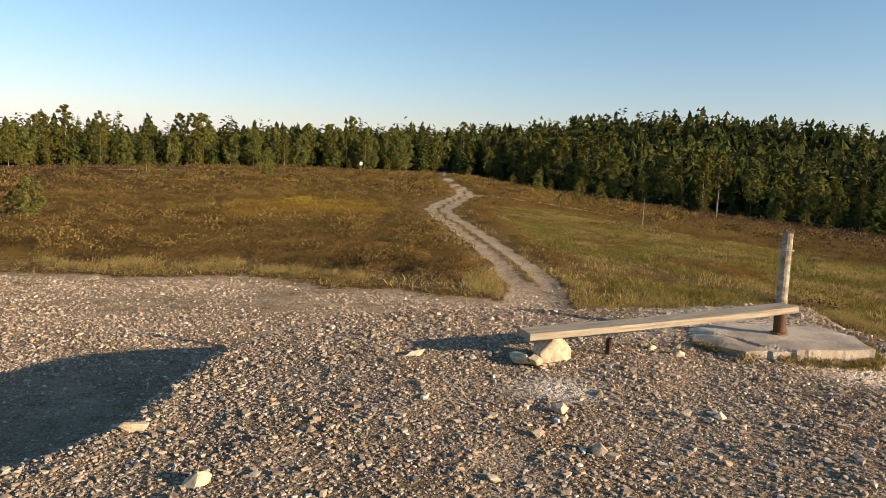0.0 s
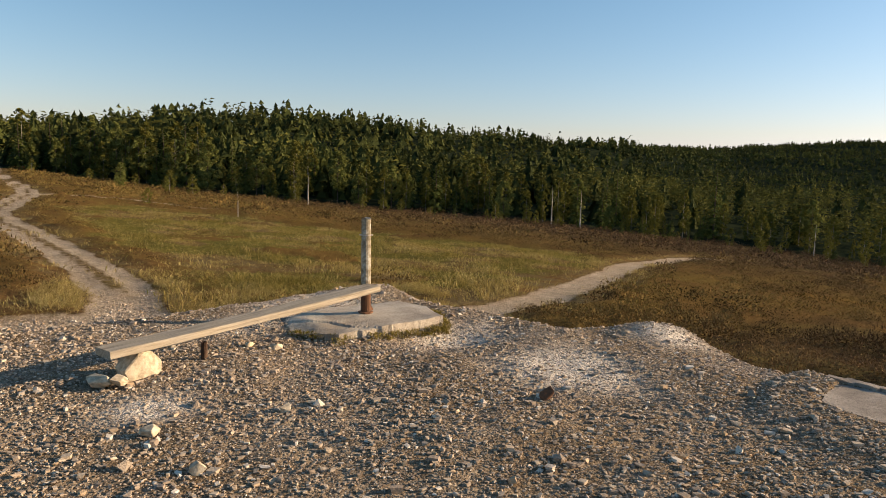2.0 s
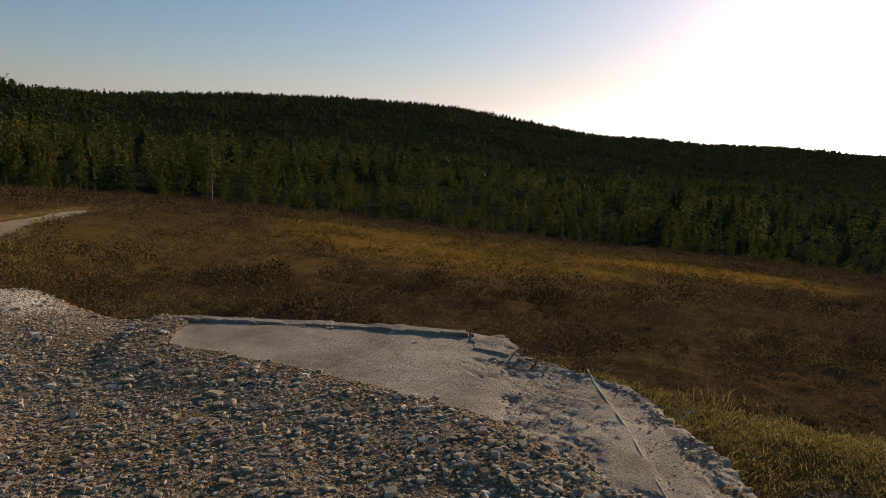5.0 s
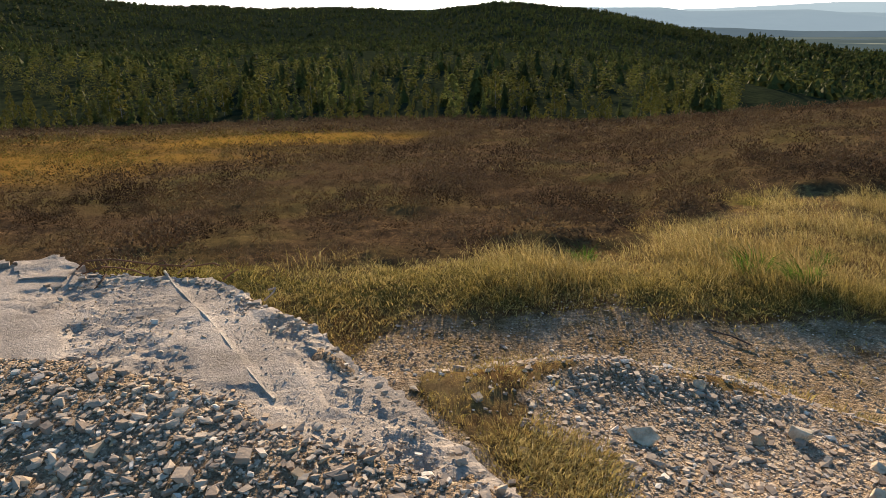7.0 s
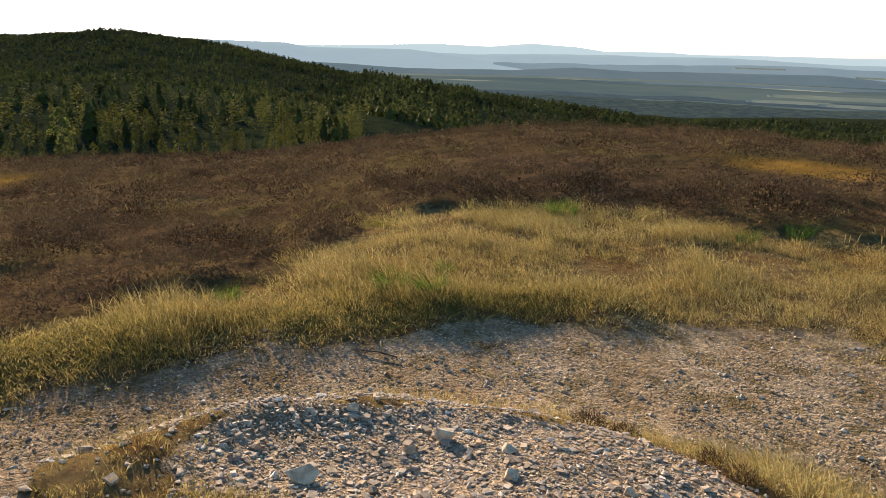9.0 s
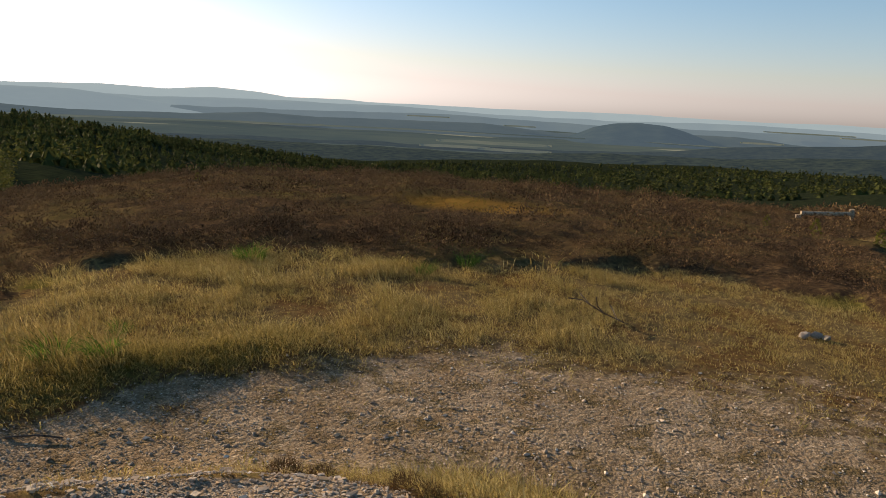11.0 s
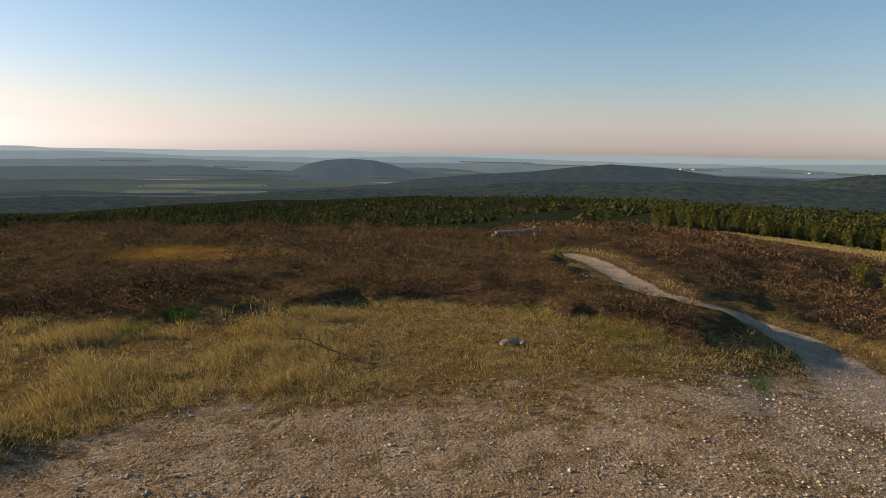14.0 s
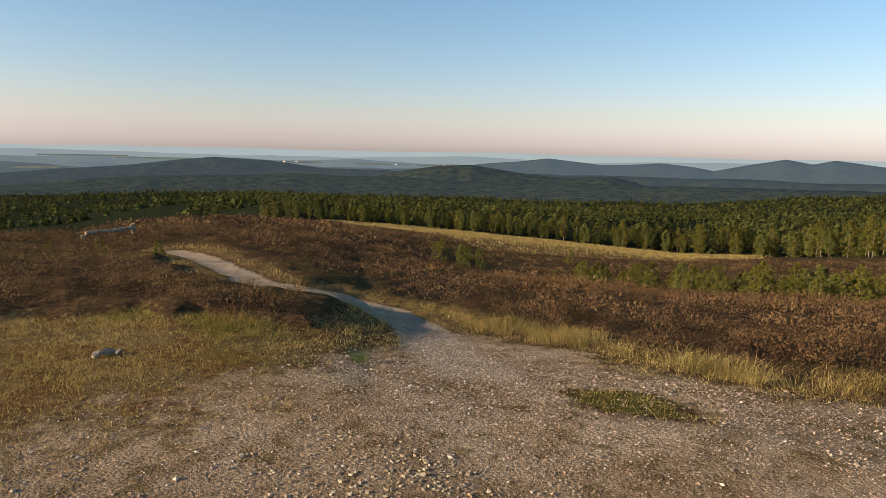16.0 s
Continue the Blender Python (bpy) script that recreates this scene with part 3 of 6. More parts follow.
M_BARK = bark_material("conifer_bark", (0.045, 0.032, 0.024), (0.14, 0.105, 0.08))
M_BIRCHBARK = bark_material("birch_bark", (0.08, 0.068, 0.056), (0.42, 0.38, 0.33), 7.0, 0.25)
M_DEAD = bark_material("dead_grey_wood", (0.20, 0.175, 0.15), (0.48, 0.44, 0.39))
M_CONCRETE = concrete_material()
M_RUST = stone_material("rusty_iron", (0.07, 0.035, 0.02), (0.16, 0.075, 0.04), (0.20, 0.11, 0.07))

# ---- mesh helpers ----
rng = np.random.default_rng(7)


def mesh_of(name, verts, tris, mat, attrs=None, smooth_shade=False):
    me = bpy.data.meshes.new(name)
    verts, tris = np.asarray(verts, np.float32), np.asarray(tris, np.int32)
    me.vertices.add(len(verts)), me.loops.add(tris.size), me.polygons.add(len(tris))
    me.vertices.foreach_set("co", verts.ravel())
    me.loops.foreach_set("vertex_index", tris.ravel())
    me.polygons.foreach_set("loop_start", np.arange(0, tris.size, tris.shape[1], dtype=np.int32))
    me.polygons.foreach_set("use_smooth", np.full(len(tris), smooth_shade))
    for key, values in (attrs or {}).items():
        a = me.attributes.new(key, 'FLOAT', 'POINT')
        a.data.foreach_set("value", np.asarray(values, np.float32))
    me.materials.append(mat)
    me.update(calc_edges=True)
    return me


def stuff(name, verts, tris, mat, label, category, attrs=None):
    return tagged(new(name, mesh_of(name, verts, tris, mat, attrs)), label, category, kind="stuff")


def part(name, bm, mat, parent, label=""):
    me = bpy.data.meshes.new(name)
    bm.to_mesh(me)
    bm.free()
    me.materials.append(mat)
    ob = new(name, me)
    if parent:
        ob.parent = parent
    if label:
        ob["label"] = label
    return ob


def stamp(templates, pos, scale, yaw, lean=None, extra=None):
    """Many copies of small templates (verts, tris) laid out as one mesh. extra: per-copy values, spread to the points."""
    pos, scale = np.asarray(pos, float), np.asarray(scale, float)
    if scale.ndim == 1:
        scale = np.repeat(scale[:, None], 3, 1)
    pick = rng.integers(0, len(templates), len(pos))
    vs, ts, es, base = [], [], {k: [] for k in (extra or {})}, 0
    for k, (tv, tt) in enumerate(templates):
        sel = np.where(pick == k)[0]
        if not len(sel):
            continue
        v = tv[None] * scale[sel][:, None]
        if lean is not None:
            v = v.copy()
            v[:, :, 0] += lean[sel][:, None, 0] * v[:, :, 2]
            v[:, :, 1] += lean[sel][:, None, 1] * v[:, :, 2]
        c, s = np.cos(yaw[sel])[:, None], np.sin(yaw[sel])[:, None]
        v = np.stack([v[:, :, 0] * c - v[:, :, 1] * s, v[:, :, 0] * s + v[:, :, 1] * c, v[:, :, 2]], 2) + pos[sel][:, None]
        vs.append(v.reshape(-1, 3))
        ts.append((tt[None] + (base + np.arange(len(sel)) * len(tv))[:, None, None]).reshape(-1, 3))
        for key in es:
            es[key].append(np.repeat(np.asarray(extra[key])[sel], len(tv)))
        base += len(sel) * len(tv)
    return np.concatenate(vs), np.concatenate(ts), {k: np.concatenate(v) for k, v in es.items()}


def hull(points):
    bm = bmesh.new()
    for p in points:
        bm.verts.new(p)
    bmesh.ops.convex_hull(bm, input=bm.verts)
    bmesh.ops.delete(bm, geom=[v for v in bm.verts if not v.link_faces], context='VERTS')
    bmesh.ops.triangulate(bm, faces=bm.faces)
    bm.verts.index_update()
    out = np.array([v.co[:] for v in bm.verts]), np.array([[v.index for v in f.verts] for f in bm.faces])
    bm.free()
    return out


def stone_template(points=10, flat=0.6):
    p = rng.normal(size=(points, 3))
    p /= np.linalg.norm(p, axis=1)[:, None]
    p *= rng.uniform(0.75, 1.1, (points, 1)) * np.array([1.0, rng.uniform(0.6, 0.95), flat * rng.uniform(0.7, 1.1)])
    return hull(p)


def block_template(corners, flat, jitter=0.24):
    """A broken stone from a box (8 corners) or an octahedron (6 corners) knocked out of shape."""
    if corners == 8:
        p = np.array([(a, b, c) for a in (-0.66, 0.66) for b in (-0.66, 0.66) for c in (-0.66, 0.66)])
    else:
        p = np.array([(1, 0, 0), (-1, 0, 0), (0, 1, 0), (0, -1, 0), (0, 0, 1), (0, 0, -1)], float) * 0.95
    p = p * (1 + rng.normal(0, jitter, (len(p), 1))) + rng.normal(0, jitter * 0.6, p.shape)
    return hull(p * np.array([1.0, rng.uniform(0.65, 0.95), flat]))


def scatter(n, inside, box):
    """About n random places in a box, kept where inside(x, y) beats a throw of the dice."""
    x, y = rng.uniform(box[0], box[2], n), rng.uniform(box[1], box[3], n)
    keep = rng.random(n) < inside(x, y)
    return x[keep], y[keep]


def in_view(x, y):
    """The camera never looks to the north-west."""
    a = bearing(x - 0.4, y + 0.3)
    return ((a > -37) | (a < -99)).astype(float)


# ---- ground: one sheet from the mound out to the valley ----
def build_ground():
    rad = np.concatenate([np.arange(0.15, 10.5, 0.085), 10.5 * (1.0155 ** np.arange(1, 175)), 155 * (1.045 ** np.arange(1, 53))])
    na = 760
    ang = np.linspace(0, 2 * np.pi, na, endpoint=False)
    rr, aa = np.meshgrid(rad, ang, indexing='ij')
    x, y = 0.6 + rr * np.sin(aa), rr * np.cos(aa)
    z = land(x, y)
    zn = zones(x, y)
    # ruts, the scarred tread and the small lumps of the heath floor
    r = np.hypot(x - 0.6, y)
    lumps = (1 - zn["hard"]) * smooth(7, 11, r) * smooth(140, 60, r)
    z = z + heath_top(x, y, zn) * smooth(160, 110, r) + lumps * (0.05 * fbm(x / 0.55, y / 0.55, 51, 3)) - 0.07 * zn["hard"] * (1 - zn["mound"]) * smooth(10, 14, r)
    verts = np.stack([x, y, z], 2).reshape(-1, 3)
    verts = np.concatenate([[[0.6, 0, float(land(0.6, 0.0))]], verts])
    i, j = np.meshgrid(np.arange(len(rad) - 1), np.arange(na), indexing='ij')
    a, b = 1 + i * na + j, 1 + i * na + (j + 1) % na
    c, d = b + na, a + na
    tris = np.concatenate([np.stack([a, d, c], 2).reshape(-1, 3), np.stack([a, c, b], 2).reshape(-1, 3)])
    k = np.arange(na)
    tris = np.concatenate([tris, np.stack([np.zeros(na, int), 1 + k, 1 + (k + 1) % na], 1)])
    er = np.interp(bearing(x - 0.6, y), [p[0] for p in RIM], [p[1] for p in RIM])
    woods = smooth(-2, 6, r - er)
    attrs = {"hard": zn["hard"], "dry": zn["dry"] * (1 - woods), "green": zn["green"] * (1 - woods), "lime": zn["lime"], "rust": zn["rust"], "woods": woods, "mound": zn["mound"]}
    attrs = {key: np.concatenate([[v.ravel()[0]], v.ravel()]) for key, v in attrs.items()}
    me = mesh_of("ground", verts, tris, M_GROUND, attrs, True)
    return tagged(new("ground", me), "stony hilltop ground with gravel, dry grass, heath and wooded slopes", "ground", kind="structure")


GROUND = build_ground()

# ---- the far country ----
# the valley's emission is painted-in air haze, not a light of its own
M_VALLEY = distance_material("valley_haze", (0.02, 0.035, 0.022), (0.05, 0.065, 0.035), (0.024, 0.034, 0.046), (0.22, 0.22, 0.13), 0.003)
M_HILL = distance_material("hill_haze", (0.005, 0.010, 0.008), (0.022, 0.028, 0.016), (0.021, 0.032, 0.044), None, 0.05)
# farther layers glow brighter and bluer, standing in for thicker haze
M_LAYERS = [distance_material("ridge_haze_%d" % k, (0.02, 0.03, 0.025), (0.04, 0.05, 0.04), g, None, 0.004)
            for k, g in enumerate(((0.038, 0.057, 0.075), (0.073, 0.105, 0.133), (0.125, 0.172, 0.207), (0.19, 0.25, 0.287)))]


def height_at(el, dist):
    return 1.7 + dist * math.tan(radians(el))


def ridge_layer(dist, el, amp, mat, seed, foot=((-0.10, -0.9), (-0.06, -0.45), (-0.03, -0.12), (0.0, 0.0), (0.05, -0.6)), label="far blue ridge on the hazy horizon"):
    """A long ridge right across the south, its crest rising and falling; el: one height, or bearings and heights."""
    az = np.linspace(96, 264, 560)
    el = el if isinstance(el, float) else np.interp(az, *el)
    crest = 1.7 + dist * np.tan(np.radians(el + amp * fbm(az / 9.0 + seed, az * 0 + seed, 171, 6)))
    rows = []
    for f, h in foot:
        r = dist * (1 + f + 0.02 * fbm(az / 3 + seed, az * 0 + f * 9, 173, 3))
        z = crest + h * (crest + 110)
        rows.append(np.stack([r * np.sin(np.radians(az)), r * np.cos(np.radians(az)), z], 1))
    n = len(az)
    i, j = np.meshgrid(np.arange(len(rows) - 1), np.arange(n - 1), indexing='ij')
    k = i * n + j
    me = mesh_of("backdrop_ridge", np.concatenate(rows), np.stack([k, k + n, k + n + 1, k + 1], 2).reshape(-1, 4), mat, None, True)
    tagged(new("backdrop_ridge", me), label, "ridge", kind="structure")


# forest, dome, fields and walls also carry the air haze as a faint glow
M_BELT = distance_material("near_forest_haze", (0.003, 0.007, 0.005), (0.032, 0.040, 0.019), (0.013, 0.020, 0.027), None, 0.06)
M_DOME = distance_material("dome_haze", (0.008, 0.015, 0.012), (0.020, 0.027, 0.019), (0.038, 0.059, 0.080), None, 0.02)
M_FIELD = distance_material("pale_field_haze", (0.065, 0.078, 0.042), (0.12, 0.122, 0.07), (0.03, 0.042, 0.052), None, 0.006)
M_WALLS = distance_material("white_walls_haze", (0.24, 0.235, 0.22), (0.30, 0.295, 0.28), (0.03, 0.035, 0.04), None, 0.01)
LONG = ((-0.34, -0.95), (-0.22, -0.62), (-0.12, -0.30), (-0.05, -0.08), (0.0, 0.0), (0.05, -0.6))
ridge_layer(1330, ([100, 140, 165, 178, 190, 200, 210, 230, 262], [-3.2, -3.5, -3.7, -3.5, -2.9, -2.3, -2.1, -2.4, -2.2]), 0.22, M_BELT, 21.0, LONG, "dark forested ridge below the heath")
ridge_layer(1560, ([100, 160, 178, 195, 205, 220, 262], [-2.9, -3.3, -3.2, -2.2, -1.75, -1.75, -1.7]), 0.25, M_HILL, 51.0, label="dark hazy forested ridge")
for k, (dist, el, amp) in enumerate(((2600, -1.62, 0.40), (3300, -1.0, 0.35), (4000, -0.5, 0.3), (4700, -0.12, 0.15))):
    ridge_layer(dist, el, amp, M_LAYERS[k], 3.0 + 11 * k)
# the hills one can tell apart: distance, unevenness, haze, then bearings and heights of the crest
SLOPE = ((-0.16, -0.95), (-0.12, -0.66), (-0.07, -0.32), (-0.03, -0.09), (0.0, 0.0), (0.05, -0.6))
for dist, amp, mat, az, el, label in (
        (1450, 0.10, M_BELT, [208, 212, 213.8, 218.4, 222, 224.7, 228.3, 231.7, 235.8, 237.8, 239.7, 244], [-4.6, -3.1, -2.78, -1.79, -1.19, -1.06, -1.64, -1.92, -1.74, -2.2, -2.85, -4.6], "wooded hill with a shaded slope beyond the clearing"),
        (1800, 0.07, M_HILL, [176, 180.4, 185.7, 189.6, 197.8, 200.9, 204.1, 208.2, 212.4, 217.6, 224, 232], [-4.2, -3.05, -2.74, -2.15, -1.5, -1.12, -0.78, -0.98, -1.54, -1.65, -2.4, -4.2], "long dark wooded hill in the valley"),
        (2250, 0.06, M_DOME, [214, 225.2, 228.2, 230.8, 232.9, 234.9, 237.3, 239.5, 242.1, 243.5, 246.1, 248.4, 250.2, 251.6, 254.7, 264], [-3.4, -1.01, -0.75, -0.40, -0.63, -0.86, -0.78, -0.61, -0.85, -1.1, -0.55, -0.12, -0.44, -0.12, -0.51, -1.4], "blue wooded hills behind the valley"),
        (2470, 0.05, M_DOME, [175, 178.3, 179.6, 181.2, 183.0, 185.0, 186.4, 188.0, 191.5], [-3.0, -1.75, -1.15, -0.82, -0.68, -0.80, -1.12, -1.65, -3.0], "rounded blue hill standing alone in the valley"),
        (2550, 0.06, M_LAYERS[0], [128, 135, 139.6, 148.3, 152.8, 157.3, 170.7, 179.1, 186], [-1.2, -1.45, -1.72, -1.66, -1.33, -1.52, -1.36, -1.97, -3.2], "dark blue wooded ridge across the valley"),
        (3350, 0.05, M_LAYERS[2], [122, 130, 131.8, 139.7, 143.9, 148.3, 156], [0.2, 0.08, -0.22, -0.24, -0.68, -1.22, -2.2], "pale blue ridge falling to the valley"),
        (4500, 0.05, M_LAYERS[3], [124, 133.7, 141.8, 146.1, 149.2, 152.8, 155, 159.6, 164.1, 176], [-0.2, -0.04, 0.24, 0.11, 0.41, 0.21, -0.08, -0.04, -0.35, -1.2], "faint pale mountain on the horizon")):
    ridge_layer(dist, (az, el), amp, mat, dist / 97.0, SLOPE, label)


def field(a0, a1, el, dist, deep, seed):
    """A stubble field on the valley floor, with an uneven outline."""
    az = np.radians(np.linspace(a0, a1, 26))
    f = np.sin(np.linspace(0, np.pi, 26)) ** 0.4
    near, far = dist - deep * f * (0.8 + 0.5 * fbm(np.arange(26) / 5 + seed, np.zeros(26), 175, 3)), dist + deep * f * (0.8 + 0.5 * fbm(np.arange(26) / 5 - seed, np.zeros(26), 177, 3))
    z = height_at(el, dist)
    v = np.concatenate([np.stack([r * np.sin(az), r * np.cos(az), np.full(26, h)], 1) for r, h in ((near, z), (far, z + 4))])
    k = np.arange(25)
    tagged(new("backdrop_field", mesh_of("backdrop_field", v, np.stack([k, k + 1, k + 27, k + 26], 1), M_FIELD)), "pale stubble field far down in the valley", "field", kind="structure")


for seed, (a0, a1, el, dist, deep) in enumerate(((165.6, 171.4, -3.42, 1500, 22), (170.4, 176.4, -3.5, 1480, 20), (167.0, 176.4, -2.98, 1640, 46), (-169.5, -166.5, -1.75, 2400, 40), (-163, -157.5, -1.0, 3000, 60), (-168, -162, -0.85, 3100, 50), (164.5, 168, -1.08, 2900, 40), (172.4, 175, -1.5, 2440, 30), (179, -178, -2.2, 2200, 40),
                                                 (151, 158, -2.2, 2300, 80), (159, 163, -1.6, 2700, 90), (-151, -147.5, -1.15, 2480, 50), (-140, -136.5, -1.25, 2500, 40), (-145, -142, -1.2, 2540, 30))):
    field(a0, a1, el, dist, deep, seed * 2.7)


def far_building(az, el, dist, wide, high):
    """A long white building far off, with a low pitched roof."""
    a = radians(az)
    bm = bmesh.new()
    w, d = wide / 2, 9.0
    pts = [(-w, -d, 0), (w, -d, 0), (w, d, 0), (-w, d, 0), (-w, -d, high), (w, -d, high), (w, d, high), (-w, d, high), (-w, 0, high * 1.4), (w, 0, high * 1.4)]
    vs = [bm.verts.new(p) for p in pts]
    for f in ((0, 1, 5, 4), (2, 3, 7, 6), (4, 5, 9, 8), (6, 7, 8, 9), (1, 2, 6, 9, 5), (3, 0, 4, 8, 7)):
        bm.faces.new([vs[k] for k in f])
    ob = part("backdrop_building", bm, M_WALLS, None)
    ob.matrix_world = pose(dist * math.sin(a), dist * math.cos(a), height_at(el, dist), 0, 0, -az + 25)
    tagged(ob, "long white building far away in the valley", "building", kind="structure")


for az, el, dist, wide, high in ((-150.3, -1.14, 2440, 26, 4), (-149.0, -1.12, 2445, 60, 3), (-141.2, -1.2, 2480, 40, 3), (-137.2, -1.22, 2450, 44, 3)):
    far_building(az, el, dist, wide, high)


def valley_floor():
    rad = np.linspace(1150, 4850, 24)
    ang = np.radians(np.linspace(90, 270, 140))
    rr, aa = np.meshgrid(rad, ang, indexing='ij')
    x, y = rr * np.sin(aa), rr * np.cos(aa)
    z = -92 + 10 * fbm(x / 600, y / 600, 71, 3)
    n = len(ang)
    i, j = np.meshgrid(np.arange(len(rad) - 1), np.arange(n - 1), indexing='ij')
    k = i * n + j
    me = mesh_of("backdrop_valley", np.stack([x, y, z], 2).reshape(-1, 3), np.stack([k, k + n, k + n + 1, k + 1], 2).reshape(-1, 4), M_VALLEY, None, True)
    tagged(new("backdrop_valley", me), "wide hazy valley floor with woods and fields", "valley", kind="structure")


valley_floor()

# ---- rubble on the mound, gravel on the track ----
STONES = [block_template(8, f) for f in (0.7, 0.65, 0.55, 0.45, 0.6, 0.4, 0.75, 0.5, 0.6, 0.8)]
CHIPS = [stone_template(5, 0.7) for _ in range(8)]
PEBBLES = [block_template(6, 0.7) for _ in range(8)]


def rubble():
    x, y = scatter(270000, lambda x, y: np.clip(zones(x, y)["mound"] * (1 - 0.8 * zones(x, y)["lime"]) * (0.62 + 0.35 * fbm(x / 1.1, y / 1.1, 81, 3)) * smooth(-1.0, -0.2, inside_distance(x, y, MOUND)), 0, 1) * bare(x, y), (-3.3, -5.0, 7.3, 9.2))
    s = 0.0055 + 0.0115 * rng.random(len(x)) ** 2.2 + 0.022 * (rng.random(len(x)) ** 12)
    s = s * (1 + 0.25 * smooth(0.6, 2.4, x) * smooth(1.5, -0.5, y) * smooth(-2.2, -1.6, y))
    s = s * (1 - 0.4 * (inside_distance(x, y, BARE) > 0.1)) * (1 - 0.12 * smooth(1.5, 3.5, y))
    z = np.where(inside_distance(x, y, DECK) > 0.04, np.maximum(land(x, y), 0.012), land(x, y)) + s * 0.2
    v, t, _ = stamp(STONES, np.stack([x, y, z], 1), np.stack([s * rng.uniform(0.85, 1.35, len(x)), s * rng.uniform(0.75, 1.1, len(x)), s * rng.uniform(0.8, 1.2, len(x))], 1), rng.uniform(0, 6.3, len(x)), rng.normal(0, 0.28, (len(x), 2)))
    stuff("rubble", v, t, M_RUBBLE, "grey and buff broken stone rubble strewn over the mound", "rubble")
    # fine chips between the larger stones
    x, y = scatter(180000, lambda x, y: zones(x, y)["mound"] * (1 - 0.7 * zones(x, y)["lime"]) * 0.62 * (0.25 + 0.75 * bare(x, y)), (-3.0, -4.7, 6.8, 7.2))
    s = rng.uniform(0.005, 0.012, len(x))
    z = np.where(inside_distance(x, y, DECK) > 0.04, np.maximum(land(x, y), 0.014), land(x, y)) + s * 0.25
    v, t, _ = stamp(CHIPS, np.stack([x, y, z], 1), np.stack([s * 1.3, s, s], 1), rng.uniform(0, 6.3, len(x)))
    stuff("stone_chips", v, t, M_RUBBLE, "fine broken stone chips on the mound", "rubble")


def track_gravel():
    def where(x, y):
        z = zones(x, y)
        return np.clip(z["hard"] * (1 - z["mound"]) * (0.6 + 0.5 * fbm(x / 1.5, y / 1.5, 83, 3)), 0, 1) * in_view(x, y)
    x, y = scatter(330000, where, (-13, -12, 9, 17.5))
    s = 0.007 + 0.011 * rng.random(len(x)) ** 2 + 0.020 * rng.random(len(x)) ** 12
    s = s * (1 + 0.7 * smooth(6, 12, np.hypot(x, y)) * smooth(0, 4, y))
    v, t, _ = stamp(PEBBLES, np.stack([x, y, land(x, y) + s * 0.22 - 0.07 * smooth(10, 14, np.hypot(x - 0.6, y))], 1), s, rng.uniform(0, 6.3, len(x)), rng.normal(0, 0.3, (len(x), 2)))
    stuff("gravel", v, t, M_RUBBLE, "loose pale gravel on the trodden track", "gravel")


def bare(x, y):
    """Concrete decks that the rubble has left bare, but for their inner fringe."""
    d = np.maximum(inside_distance(x, y, DECK), inside_distance(x, y, POST_SLAB))
    inner = inside_distance(x, y, BARE) + 0.30 * fbm(x / 0.45, y / 0.45, 85, 3)
    crumbs = 0.25 * smooth(-0.1, 0.2, inside_distance(x, y, TORN) + 0.2 * fbm(x / 0.3, y / 0.3, 87, 3)) + 0.02 + 0.25 * smooth(0.3, 0.6, fbm(x / 0.5, y / 0.5, 89, 3))
    # hardly any lie along the deck's broken outer edge
    outer = y + 1.57 - 0.2 * (x - 2.5)
    beside = np.where((outer < 0.04) & (outer > -0.4) & (x > 2.4), 0.12, 1.0)
    return np.where(d > 0.0, np.clip(1.0 * smooth(0.22, -0.08, inner) + crumbs, 0, 1), 1.0) * beside


def picked_stones():
    """The larger stones of the mound, one by one."""
    meshes = [mesh_of("stone", *stone_template(14, 0.7), M_RUBBLE) for _ in range(9)]
    x, y = scatter(4200, lambda x, y: (inside_distance(x, y, MOUND) > -0.6) * bare(x, y) * 0.9 * (zones(x, y)["skirt"] < 0.2), (-3, -5, 7.5, 9))
    for a, b in list(zip(x, y))[:295]:
        s = 0.026 + 0.036 * rng.random() ** 3
        ob = new("stone", meshes[int(rng.integers(0, 9))])
        ob.parent = GROUND
        ob.matrix_world = pose(a, b, float(land(a, b)) + s * 0.18, rng.normal(0, 14), rng.normal(0, 14), rng.uniform(0, 360)) @ Matrix.Diagonal((s, s, s * rng.uniform(0.7, 1.1), 1))


def spilled_stones():
    """A spill of coarse yellowish stones at the foot of the mound."""
    x, y = rng.normal(-3.15, 0.42, 260), rng.normal(-5.1, 0.6, 260)
    s = 0.009 + 0.016 * rng.random(260) ** 1.5
    v, t, _ = stamp(STONES, np.stack([x, y, land(x, y) + s * 0.3], 1), s, rng.uniform(0, 6.3, 260), rng.normal(0, 0.2, (260, 2)))
    stuff("spilled_stones", v, t, stone_material("yellow_quartz_stone", (0.30, 0.235, 0.14), (0.62, 0.53, 0.36)), "coarse yellow and grey stones spilled on the gravel", "stones")


rubble()
spilled_stones()
picked_stones()
track_gravel()

